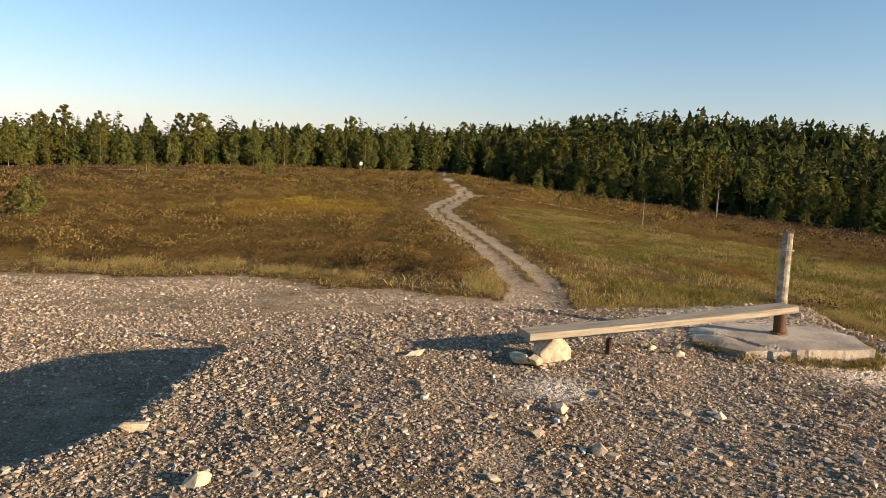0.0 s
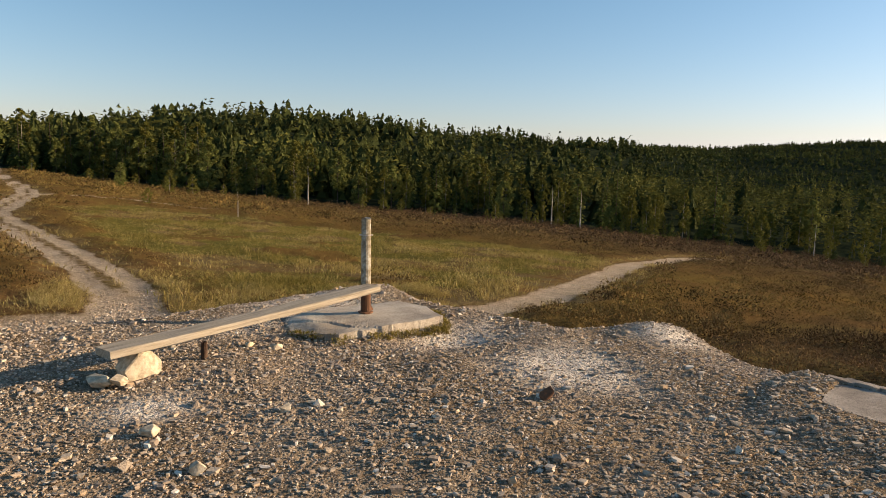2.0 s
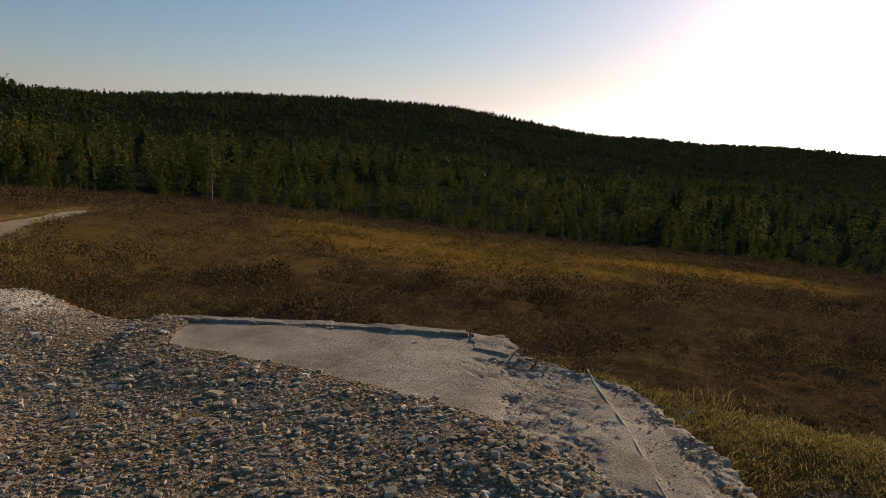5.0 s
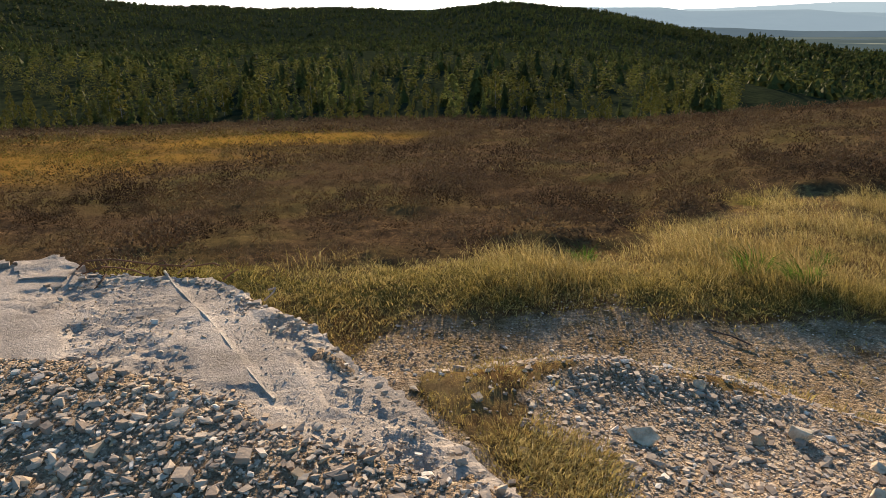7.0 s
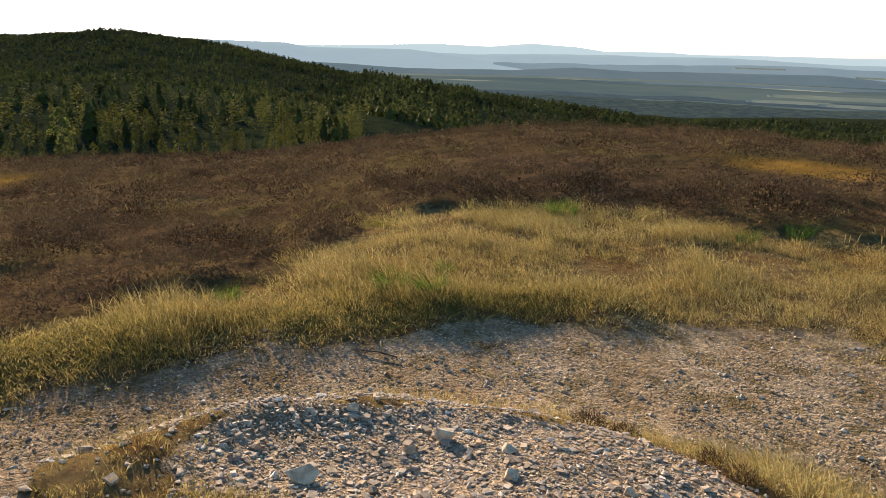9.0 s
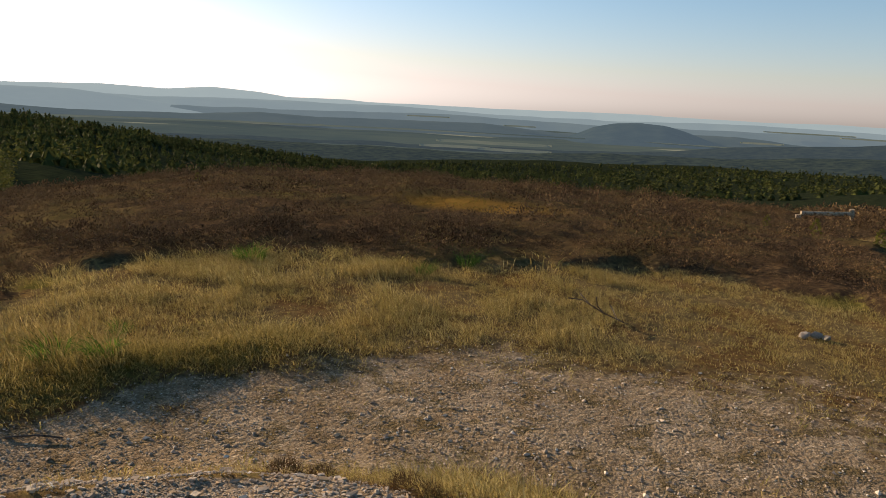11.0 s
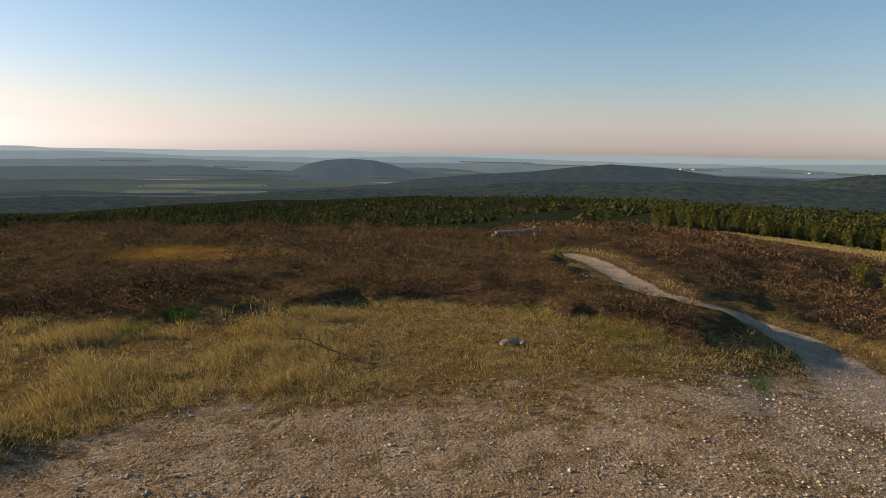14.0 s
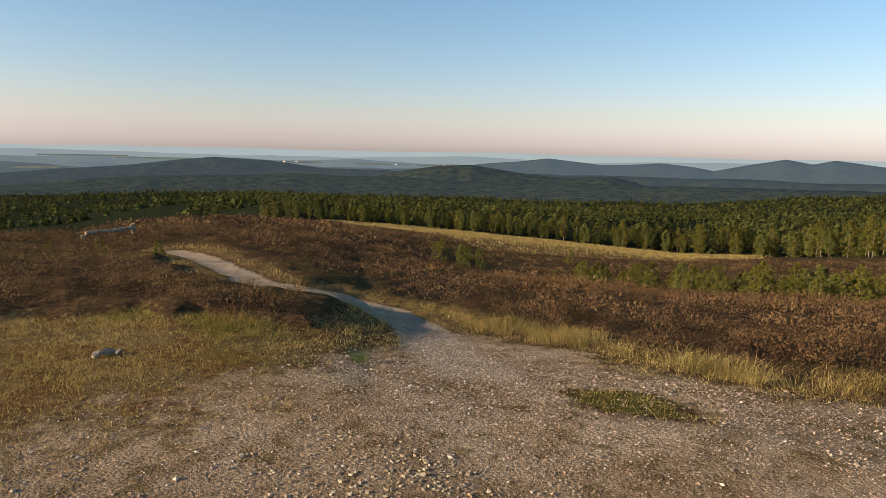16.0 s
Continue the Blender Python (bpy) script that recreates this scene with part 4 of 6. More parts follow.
# ---- heather, grass and bilberry ----
def grass_tuft(n, spread, height, width, droop):
    """Fine blades that rise together and bow over with the wind."""
    a, r = rng.uniform(0, 2 * np.pi, n), spread * np.sqrt(rng.random(n))
    p = np.stack([r * np.cos(a), r * np.sin(a), np.full(n, -0.02)], 1)
    h = height * rng.uniform(0.45, 1.15, n)[:, None]
    d = np.stack([np.cos(a), np.sin(a), np.zeros(n)], 1) * droop * h * rng.uniform(0.2, 1.3, (n, 1)) + np.array([0.30, 0.10, 0]) * h
    b = rng.uniform(0, 2 * np.pi, n)
    s = np.stack([np.cos(b), np.sin(b), np.zeros(n)], 1) * width * rng.uniform(0.6, 1.3, (n, 1))
    up = np.array([0, 0, 1.0])
    m, t = p + d * 0.32 + up * h * 0.62, p + d + up * h * rng.uniform(0.75, 1.0, (n, 1))
    v = np.stack([p, m - s, m + s, t], 1).reshape(-1, 3)
    k = np.arange(n)[:, None] * 4
    return v, np.concatenate([k + [[0, 1, 2]], k + [[1, 3, 2]]])


def sprig_bush(n, radius, height, size, width):
    """A rounded little bush of short sprigs that point outwards."""
    th, ph = rng.uniform(0, 2 * np.pi, n), np.arccos(rng.uniform(0.05, 1.0, n))
    d = np.stack([np.sin(ph) * np.cos(th), np.sin(ph) * np.sin(th), np.cos(ph)], 1)
    p = d * np.array([radius, radius, height]) * rng.uniform(0.55, 1.0, (n, 1))
    out = d * 0.8 + [0, 0, 0.15] + rng.normal(0, 0.55, (n, 3))
    out /= np.linalg.norm(out, axis=1)[:, None]
    side = np.cross(out, rng.normal(0, 1, (n, 3)))
    side /= np.linalg.norm(side, axis=1)[:, None]
    l, w = size * rng.uniform(0.6, 1.4, (n, 1)), width * rng.uniform(0.7, 1.3, (n, 1))
    return np.stack([p - side * w, p + side * w, p + out * l], 1).reshape(-1, 3), np.arange(3 * n).reshape(-1, 3)


def heather():
    """Rounded bushes side by side, with dark gaps between them; larger and simpler farther off."""
    layers = ((6, 19, 0.50, [sprig_bush(170, 0.31, 0.27, 0.036, 0.011) for _ in range(7)]),
              (19, 50, 0.80, [sprig_bush(92, 0.48, 0.32, 0.052, 0.018) for _ in range(7)]),
              (50, 135, 1.6, [sprig_bush(42, 0.95, 0.42, 0.12, 0.05) for _ in range(6)]))
    for lo, hi, gap, bushes in layers:
        g = np.arange(-hi, hi, gap)
        x, y = [v.ravel() for v in np.meshgrid(g, g)]
        x, y = x + rng.uniform(-.42, .42, len(x)) * gap, y + rng.uniform(-.42, .42, len(x)) * gap
        r, a = np.hypot(x - 0.6, y), bearing(x - 0.6, y)
        k = (r > lo) & (r < np.minimum(hi, np.interp(a, [p[0] for p in RIM], [p[1] for p in RIM]) + 4)) & (in_view(x, y) > 0)
        x, y = x[k], y[k]
        z = zones(x, y)
        path = np.minimum.reduce([line_distance(x, y, PATH_A)[0] - 0.5, line_distance(x, y, PATH_B)[0], line_distance(x, y, PATH_C)[0] - 0.75])
        k = (rng.random(len(x)) < smooth(0.15, 0.6, z["heath"])) & (path > 0.88) & (fbm(x / 1.6, y / 1.6, 195, 3) > -0.42)
        x, y = x[k], y[k]
        z = {key: v[k] for key, v in z.items()}
        tone = np.clip(0.5 + 0.85 * fbm(x / 1.1, y / 1.1, 191, 2) + 0.3 * fbm(x / 6, y / 6, 193, 2) + rng.normal(0, 0.16, len(x)), 0, 1)
        s = rng.uniform(0.65, 1.45, len(x)) * (1 - 0.3 * z["rust"]) * (0.6 + 0.7 * smooth(-0.3, 0.4, fbm(x / 1.8, y / 1.8, 197, 2))) * (0.55 + 0.45 * smooth(0.3, 0.8, z["heath"])) * (0.45 + 0.55 * smooth(1.2, 3.0, line_distance(x, y, PATH_C)[0]))
        size = np.stack([s, s, s * rng.uniform(0.7, 1.35, len(x))], 1)
        v, t, e = stamp(bushes, np.stack([x, y, land(x, y) + heath_top(x, y, z) - 0.03], 1), size, rng.uniform(0, 6.3, len(x)), None, {"rust": z["rust"], "tone": tone})
        stuff("heather", v, t, M_HEATHER, "brown-green heather and rusty bilberry covering the heath", "heather", e)


def rush_tufts():
    """Green clumps of rush in the straw grass."""
    m = leaf_material("green_rush", [(0.0, (0.05, 0.10, 0.015)), (0.6, (0.10, 0.19, 0.03)), (1.0, (0.20, 0.26, 0.06))], 0.4)
    me = [mesh_of("rush", *grass_tuft(150, 0.16, 0.40, 0.005, 0.8), m) for _ in range(2)]
    for k, (x, y, s) in enumerate(((6.1, -6.4, 1.0), (5.55, -6.5, 0.9), (6.75, -11.9, 1.3), (6.2, -7.6, 0.7), (7.1, -12.3, 0.9), (3.6, -12.2, 0.8), (3.0, -13.2, 1.0), (-5.4, -8.8, 0.6), (7.6, -5.2, 0.7))):
        ob = new("rush_tuft", me[k % 2])
        ob.matrix_world = pose(x, y, float(land(x, y)), 0, 0, 40 * k) @ Matrix.Diagonal((s, s, s * 0.8, 1))
        tagged(ob, "bright green tuft of rush in the dry grass", "rush", "rush tufts")


def grasses():
    tall = [grass_tuft(20, 0.15, 0.34, 0.0034, 0.8) for _ in range(8)]
    short = [grass_tuft(9, 0.15, 0.075, 0.0045, 1.1) for _ in range(8)]
    far = [grass_tuft(16, 0.34, 0.22, 0.009, 0.9) for _ in range(6)]

    def cover(x, y):
        z = zones(x, y)
        return np.clip(np.maximum(z["dry"], z["green"]) - 0.6 * z["hard"], 0, 1) * in_view(x, y) * ((inside_distance(x, y, MOUND) < -0.35) | (z["skirt"] > 0.35))

    # tall dry grass beyond the track and on the mound's skirt
    x, y = scatter(150000, lambda x, y: cover(x, y) * np.clip(0.32 + 1.7 * fbm(x / 1.1, y / 1.1, 101, 3) + 0.8 * (zones(x, y)["skirt"] > 0.4), 0, 1) * np.interp(bearing(x - 0.6, y), [-180, -172, -152, -144, 60, 180], [0.8, 0.4, 0.3, 1.0, 1.0, 0.8]) * smooth(0.9, 1.6, line_distance(x, y, PATH_C)[0]), (-14, -16, 12, 18))
    s = rng.uniform(0.4, 1.0, len(x)) * (0.85 + 0.5 * fbm(x / 1.2, y / 1.2, 103, 2)) * np.maximum(smooth(-0.1, 1.6, -inside_distance(x, y, GRAVEL) + 0.9), (0.38 + 0.4 * smooth(2.4, 1.2, x)) * smooth(0.2, 0.6, zones(x, y)["skirt"]))
    s = s * np.interp(bearing(x - 0.6, y), [-180, -176, -160, -150, -138, -130, -100, -90, 176, 180], [0.85, 0.6, 0.55, 0.8, 1.0, 1.35, 1.35, 1.0, 1.0, 0.85])
    v, t, e = stamp(tall, np.stack([x, y, land(x, y)], 1), s, rng.normal(0, 0.5, len(x)), rng.normal(0, 0.12, (len(x), 2)), {"green": np.clip(zones(x, y)["green"] - 0.1 + 0.8 * fbm(x / 1.1, y / 1.1, 105, 2) + rng.normal(0, .15, len(x)), 0, 1)})
    stuff("dry_grass", v, t, M_GRASS, "tall straw-coloured grass swaying beside the gravel track", "grass", e)
    # short turf between the gravel and the grass
    x, y = scatter(60000, lambda x, y: np.clip(1.0 - zones(x, y)["hard"] - 0.1, 0, 1) * (inside_distance(x, y, MOUND) < -0.3) * in_view(x, y) * np.clip(0.6 - zones(x, y)["heath"] + smooth(0, -5, y), 0, 1), (-12, -15, 9, 17))
    bx, by = scatter(26000, lambda x, y: np.clip(cover(x, y) * 1.2, 0, 1) * smooth(1.8, 0.6, line_distance(x, y, BANK)[0]), (3, -9, 11, 1.5))
    px, py = scatter(6000, lambda x, y: smooth(-0.1, 0.15, inside_distance(x, y, TURF_PATCH) + 0.15 * fbm(x / 0.3, y / 0.3, 113, 2)) * smooth(-0.35, 0.35, fbm(x / 0.35, y / 0.35, 115, 2)), (2.5, -2.3, 3.95, -1.3))
    bx, by = np.concatenate([bx, px]), np.concatenate([by, py])
    x, y = np.concatenate([x, bx]), np.concatenate([y, by])
    s = rng.uniform(0.5, 1.2, len(x)) * (1 + 0.15 * (np.arange(len(x)) >= len(x) - len(bx))) * (1 - 0.45 * (np.arange(len(x)) >= len(x) - len(px)))
    v, t, e = stamp(short, np.stack([x, y, land(x, y)], 1), s, rng.uniform(0, 6.3, len(x)), None, {"green": np.clip(zones(x, y)["green"] * .6 - 0.1 + 0.5 * fbm(x / 1.2, y / 1.2, 109, 2) + rng.uniform(0, .45, len(x)), 0, 1)})
    stuff("turf", v, t, M_GRASS, "short trodden olive turf at the edge of the gravel", "grass", e)
    # meadow and clearings farther off
    places = [scatter(n, lambda x, y: cover(x, y) * (np.hypot(x, y) > 13) * np.clip(0.6 + 0.9 * fbm(x / 2.4, y / 2.4, 107, 3), 0, 1), box) for n, box in ((45000, (-40, -40, 60, 70)), (11000, (3, 14, 30, 34)), (7000, (3, 34, 30, 58)))]
    x, y = [np.concatenate([q[k] for q in places]) for k in (0, 1)]
    s = rng.uniform(0.45, 1.2, len(x)) * (0.9 + 0.6 * fbm(x / 1.7, y / 1.7, 111, 2))
    v, t, e = stamp(far, np.stack([x, y, land(x, y)], 1), s, rng.uniform(0, 6.3, len(x)), None, {"green": np.clip(zones(x, y)["green"] * 0.8 + rng.normal(0, .2, len(x)), 0, 1)})
    stuff("meadow_grass", v, t, M_GRASS, "yellow-green meadow grass on the open heath", "grass", e)

    # straw grass on the far clearing below the south-west brow
    x, y = scatter(7000, cover, (-240, -240, -78, -60))
    v, t, e = stamp([grass_tuft(9, 1.3, 0.45, 0.06, 0.9) for _ in range(4)], np.stack([x, y, land(x, y)], 1), rng.uniform(0.6, 1.4, len(x)), rng.uniform(0, 6.3, len(x)), None, {"green": np.clip(rng.normal(0.1, .2, len(x)), 0, 1)})
    stuff("clearing_grass", v, t, M_GRASS, "golden dry grass on the clearing before the woods", "grass", e)


heather()
grasses()
rush_tufts()

# ---- trees ----
def tube(points, radii, sides=6):
    """A tapered tube along points."""
    vs, ts = [], []
    for p, r in zip(points, radii):
        for k in range(sides):
            a = 2 * np.pi * k / sides
            vs.append((p[0] + r * np.cos(a), p[1] + r * np.sin(a), p[2]))
    for i in range(len(points) - 1):
        for k in range(sides):
            a, b = i * sides + k, i * sides + (k + 1) % sides
            ts += [(a, b, b + sides), (a, b + sides, a + sides)]
    return np.array(vs, float), np.array(ts, int)


def join(meshes):
    vs, ts, n = [], [], 0
    for v, t in meshes:
        vs.append(v), ts.append(t + n)
        n += len(v)
    return np.concatenate(vs), np.concatenate(ts)


def trunk_shape(h, r, bend=0.03, sides=7):
    n = 6
    f = np.linspace(0, 1, n)
    off = np.cumsum(rng.normal(0, bend, (n, 2)), 0) * h * 0.15
    pts = np.stack([off[:, 0] * f, off[:, 1] * f, f * h], 1)
    pts[0, 2] = -0.3
    return tube(pts, r * (1 - 0.93 * f) + 0.008, sides), pts


def branch(start, d, l, r):
    end = np.asarray(start) + np.asarray(d) * l
    v, t = tube([start, np.asarray(start) + np.asarray(d) * l * .5 + np.array([0, 0, .04 * l]), end], [r, r * .7, r * .25], 4)
    return v, t


def leaf_cloud(n, centre, radii, size, flat=0.5):
    p = rng.normal(size=(n, 3))
    p /= np.linalg.norm(p, axis=1)[:, None]
    p = p * (rng.random((n, 1)) ** 0.45) * np.asarray(radii) + np.asarray(centre)
    u, w = rng.normal(size=(n, 3)), rng.normal(size=(n, 3))
    u[:, 2] *= flat
    u /= np.linalg.norm(u, axis=1)[:, None]
    w -= u * (u * w).sum(1)[:, None]
    w /= np.linalg.norm(w, axis=1)[:, None]
    l = size * rng.uniform(0.6, 1.4, (n, 1))
    v = np.stack([p - u * l, p + u * l * .8 + w * l * .35, p + w * l * 0.9, ], 1).reshape(-1, 3)
    return v, np.arange(3 * n).reshape(-1, 3)


def spruce(h, whorls=24, spokes=8, spread=0.19):
    """Trunk and crown of a spruce: whorls of drooping branches, each a ragged spray of twigs."""
    tr, pts = trunk_shape(h, h * 0.016, 0.01)
    crown = []
    for k in range(whorls):
        f = (k + 0.3) / whorls
        z = h * (0.05 + 0.95 * f ** 0.95)
        reach = h * spread * (1 - f) ** 0.85 * rng.uniform(0.75, 1.15) + 0.015 * h
        n = max(4, int(spokes * (1 - 0.5 * f)))
        for s in range(n):
            a = 2 * np.pi * (s + rng.random()) / n + k
            d, side = np.array([np.cos(a), np.sin(a), 0]), np.array([-np.sin(a), np.cos(a), 0])
            l = reach * rng.uniform(0.55, 1.15)
            droop = -0.25 - 0.25 * (1 - f) + rng.normal(0, .08)
            q = rng.uniform(0.15, 1.0, (7, 1))
            p = d * l * q + np.array([0, 0, z]) + np.array([0, 0, 1.0]) * droop * l * q ** 1.4 + rng.normal(0, 0.05 * l, (7, 3))
            w = 0.22 * l * rng.uniform(0.6, 1.3, (7, 1)) * (1.15 - 0.5 * q) + 0.012 * h
            u = side * rng.choice([-1.0, 1.0], (7, 1)) + d * 0.7 + rng.normal(0, 0.3, (7, 3))
            v = np.stack([p, p + u * w + [0, 0, -0.12 * l], p + d * w * 1.2 - [0, 0, 0.30 * l]], 1).reshape(-1, 3)
            crown.append((v, np.arange(21).reshape(-1, 3)))
    crown.append((np.array([[0.04, 0, h * .96], [-.04, .03, h * .96], [0, 0, h * 1.05]]), np.array([[0, 1, 2]])))
    return tr, join(crown)


def clumped(h, trunk_r, low, clumps, leaves, width, size, bend=0.05):
    """Trunk with limbs, and a crown of leaf clumps with gaps between them."""
    tr, pts = trunk_shape(h * 0.95, trunk_r, bend)
    limbs, crown = [tr], []
    for k in range(clumps):
        f = low + (1 - low) * (k + 0.5) / clumps
        a = 2.4 * k + rng.normal(0, .4)
        g = (f - low) / (1 - low)
        reach = width * h * np.sin(np.pi * (0.12 + 0.85 * g)) ** 0.8 * rng.uniform(0.45, 1.1)
        at = np.array([np.interp(f * h, pts[:, 2], pts[:, 0]), np.interp(f * h, pts[:, 2], pts[:, 1]), f * h])
        d = np.array([np.cos(a), np.sin(a), 0.35])
        c = at + d * reach * np.array([1, 1, .6])
        limbs.append(branch(at - [0, 0, .05 * h], d / np.linalg.norm(d), reach * 1.05 + 0.02, trunk_r * 0.30 * (1 - f) + 0.006))
        rad = h * width * 0.36 * (1.1 - 0.6 * g) * rng.uniform(.75, 1.2)
        crown.append(leaf_cloud(leaves, c, (rad, rad, rad * .8), size * h))
    return join(limbs), join(crown)


def snag(h):
    tr, pts = trunk_shape(h, h * 0.014, 0.02)
    limbs = [tr]
    for k in range(22):
        f = rng.uniform(0.25, 0.95)
        a = rng.uniform(0, 6.3)
        d = np.array([np.cos(a), np.sin(a), rng.uniform(-0.3, 0.1)])
        limbs.append(branch([np.interp(f * h, pts[:, 2], pts[:, 0]), np.interp(f * h, pts[:, 2], pts[:, 1]), f * h], d, h * 0.14 * (1.1 - f), 0.02))
    return join(limbs)


def tree_thing(name, shape, bark, leaves, label, category, crown_label):
    """One tree: the trunk with its limbs, and the crown as a part under it."""
    trunk, crown = shape
    root = new(name, None)
    root.empty_display_size = 0.2
    t = new("trunk", mesh_of(name + "_trunk", *trunk, bark, None, True))
    t.parent = root
    if crown is not None:
        c = new("crown", mesh_of(name + "_crown", *crown, leaves))
        c.parent = root
    tagged(root, label, category)
    return root


def rim_r(az):
    return np.interp(az, [p[0] for p in RIM], [p[1] for p in RIM])


def place(az, r):
    x, y = 0.6 + r * math.sin(radians(az)), r * math.cos(radians(az))
    return x, y, float(land(x, y)) - 0.05


KINDS = {
    "spruce": [tree_thing("spruce_tree", spruce(10, 24, 8), M_BARK, M_SPRUCE, "dark green spruce at the edge of the heath woods", "tree", ""),
               tree_thing("spruce_tree", spruce(10, 26, 7, 0.15), M_BARK, M_SPRUCE, "dark slender spruce in the forest edge", "tree", "")],
    "pine": [tree_thing("pine_tree", clumped(10, 0.12, 0.22, 34, 74, 0.20, 0.028), M_BARK, M_PINE, "tall pine with a rounded dark green crown", "tree", ""),
             tree_thing("pine_tree", clumped(10, 0.12, 0.08, 38, 70, 0.22, 0.029), M_BARK, M_PINE, "broad pine with branches low down its trunk", "tree", "")],
    "birch": [tree_thing("birch_tree", clumped(10, 0.07, 0.16, 34, 66, 0.15, 0.024), M_BIRCHBARK, M_BIRCH, "slender birch with pale bark and light green leaves", "tree", ""),
              tree_thing("birch_tree", clumped(10, 0.07, 0.06, 36, 66, 0.19, 0.026), M_BIRCHBARK, M_BIRCH, "bushy young birch with yellow-green leaves", "tree", "")],
    "bush": [tree_thing("young_birch", clumped(10, 0.08, 0.0, 26, 70, 0.27, 0.032), M_BIRCHBARK, M_BIRCH, "small self-sown birch on the open heath", "sapling", "")],
    "shrub": [tree_thing("young_pine", clumped(10, 0.16, 0.04, 30, 90, 0.28, 0.036), M_BARK, M_PINE, "low bushy young pine on the heath", "sapling", "")],
    "snag": [tree_thing("dead_tree", (snag(10), None), M_DEAD, None, "bare grey dead tree at the forest edge", "tree", "")],
}
_first = {k: [True] * len(v) for k, v in KINDS.items()}


def grow(kind, x, y, z, height, group, turn=None):
    k = int(rng.integers(0, len(KINDS[kind])))
    s = height / 10.0
    m = pose(x, y, z, 0, 0, rng.uniform(0, 360) if turn is None else turn)
    wide = s * rng.uniform(0.85, 1.2)
    ob = KINDS[kind][k]
    if not _first[kind][k]:
        ob = copy_thing(ob, m)
    _first[kind][k] = False
    ob.matrix_basis = m @ Matrix.Diagonal((wide, wide, s, 1))
    return tagged(ob, group=group)


def mix(az):
    """Which trees stand at the rim there, and how high: spruce, pine, birch shares and metres."""
    a = [-40, -20, -5, 10, 30, 45, 60, 75, 95, 130]
    return (np.interp(az, a, [.12, .15, .15, .45, .4, .25, .18, .15, .2, .2]), np.interp(az, a, [.35, .45, .6, .3, .15, .1, .05, .05, .05, .05]),
            np.interp(az, a, [7.6, 7.6, 9.6, 10.0, 9.0, 7.8, 6.6, 6.2, 5.8, 5.4]))


def forest_edge():
    for az in np.arange(-37, 132, 0.85):
        sp, pi, h = mix(az)
        for row in range(2):
            a = az + rng.normal(0, 0.25)
            x, y, z = place(a, rim_r(a) + 1 + 7 * row + rng.uniform(-2, 5))
            if abs(x - 1.0) < 2.2 and y > 100:
                continue
            u = rng.random()
            if u < (0.25 if az < 50 else 0.3) and az > 12:
                continue
            u = rng.random()
            hh = h
            if az < 5 and rng.random() < 0.2:
                hh, u = h * 1.1, 0
            kind = "spruce" if u < sp else "pine" if u < sp + pi else "birch"
            grow(kind, x, y, z, hh * (1 + (0.7 if az > 45 else 0.3) * float(fbm(a / 2.0, row * 3.0, 201, 2))) * (rng.uniform(0.5, 1.25) if az > 45 else rng.uniform(0.72, 1.08)) * (1.0 if row else 0.82), "trees of the forest edge")
    # birches and pines along the far side of the south-west clearing
    for az in np.arange(-152, -100, 0.55):
        for row in range(2):
            a = az + rng.normal(0, 0.25)
            x, y, z = place(a, rim_r(a) + 2 + 9 * row + rng.uniform(-3, 6))
            if rng.random() < 0.12:
                continue
            grow("birch" if rng.random() < 0.62 else "pine" if rng.random() < 0.6 else "spruce", x, y, z, np.interp(az, [-152, -140, -120, -100], [7.0, 8.0, 11.0, 12.5]) * rng.uniform(0.62, 1.15), "trees beyond the clearing")
    # young growth in front of the edge
    for az in np.concatenate([np.arange(-34, 30, 3.3), np.arange(30, 130, 1.1)]):
        a = az + rng.normal(0, 0.8)
        x, y, z = place(a, rim_r(a) - rng.uniform(1, 9))
        grow("bush" if rng.random() < .7 else "spruce", x, y, z, rng.uniform(1.2, 3.2), "young trees before the forest edge")
    for az, r, h in ((41.5, 112, 6.5), (43.8, 108, 6.2), (21.5, 100, 4.6), (61, 110, 5.0)):
        grow("snag", *place(az, r), h, "dead trees")


def heath_trees():
    for kind, x, y, h in (("shrub", -16.3, 27.6, 1.65), ("bush", -17.6, 28.5, 1.1), ("shrub", -21.0, 84.0, 3.4), ("bush", -48, 80, 2.6), ("bush", -26, 66, 1.6), ("bush", -20.3, 69, 1.9),
                          ("bush", -38, 72, 2.0), ("bush", -33, 78, 2.4), ("snag", 14.3, 48.5, 1.9), ("bush", 10, 58, 1.3), ("bush", 20, 100, 3.2), ("bush", 24, 104, 3.0), ("shrub", 15, 108, 3.4),
                          ("bush", -7.6, -23.0, 0.7), ("bush", -7.1, -27.3, 0.75), ("bush", -5.8, -29.0, 0.6), ("bush", 11, -55.5, 1.3), ("bush", 3, -40, 0.8), ("bush", 19, -30, 0.6)):
        grow(kind, x, y, float(land(x, y)) - 0.03, h, "small trees on the heath")
    for az, r, h in ((165.7, 58, 3.2), (166.5, 66, 4.0), (170.3, 63, 3.8), (160.5, 62, 3.0)):
        grow("spruce", *place(az, r), h, "spruces behind the brow")
    # young trees in the hollow
    for k in range(130):
        a = rng.uniform(-127, -98)
        x, y, z = place(a, np.interp(a, [-127, -118, -98], [70, 52, 46]) + rng.uniform(-5, 12))
        grow("bush" if rng.random() < .7 else "shrub", x, y, z, rng.uniform(1.2, 2.6), "young trees in the hollow")
    for k in range(40):
        a = rng.uniform(-140, -99)
        x, y, z = place(a, rng.uniform(58, 100))
        grow("bush" if rng.random() < .75 else "shrub", x, y, z, rng.uniform(1.2, 2.8), "young trees in the hollow")


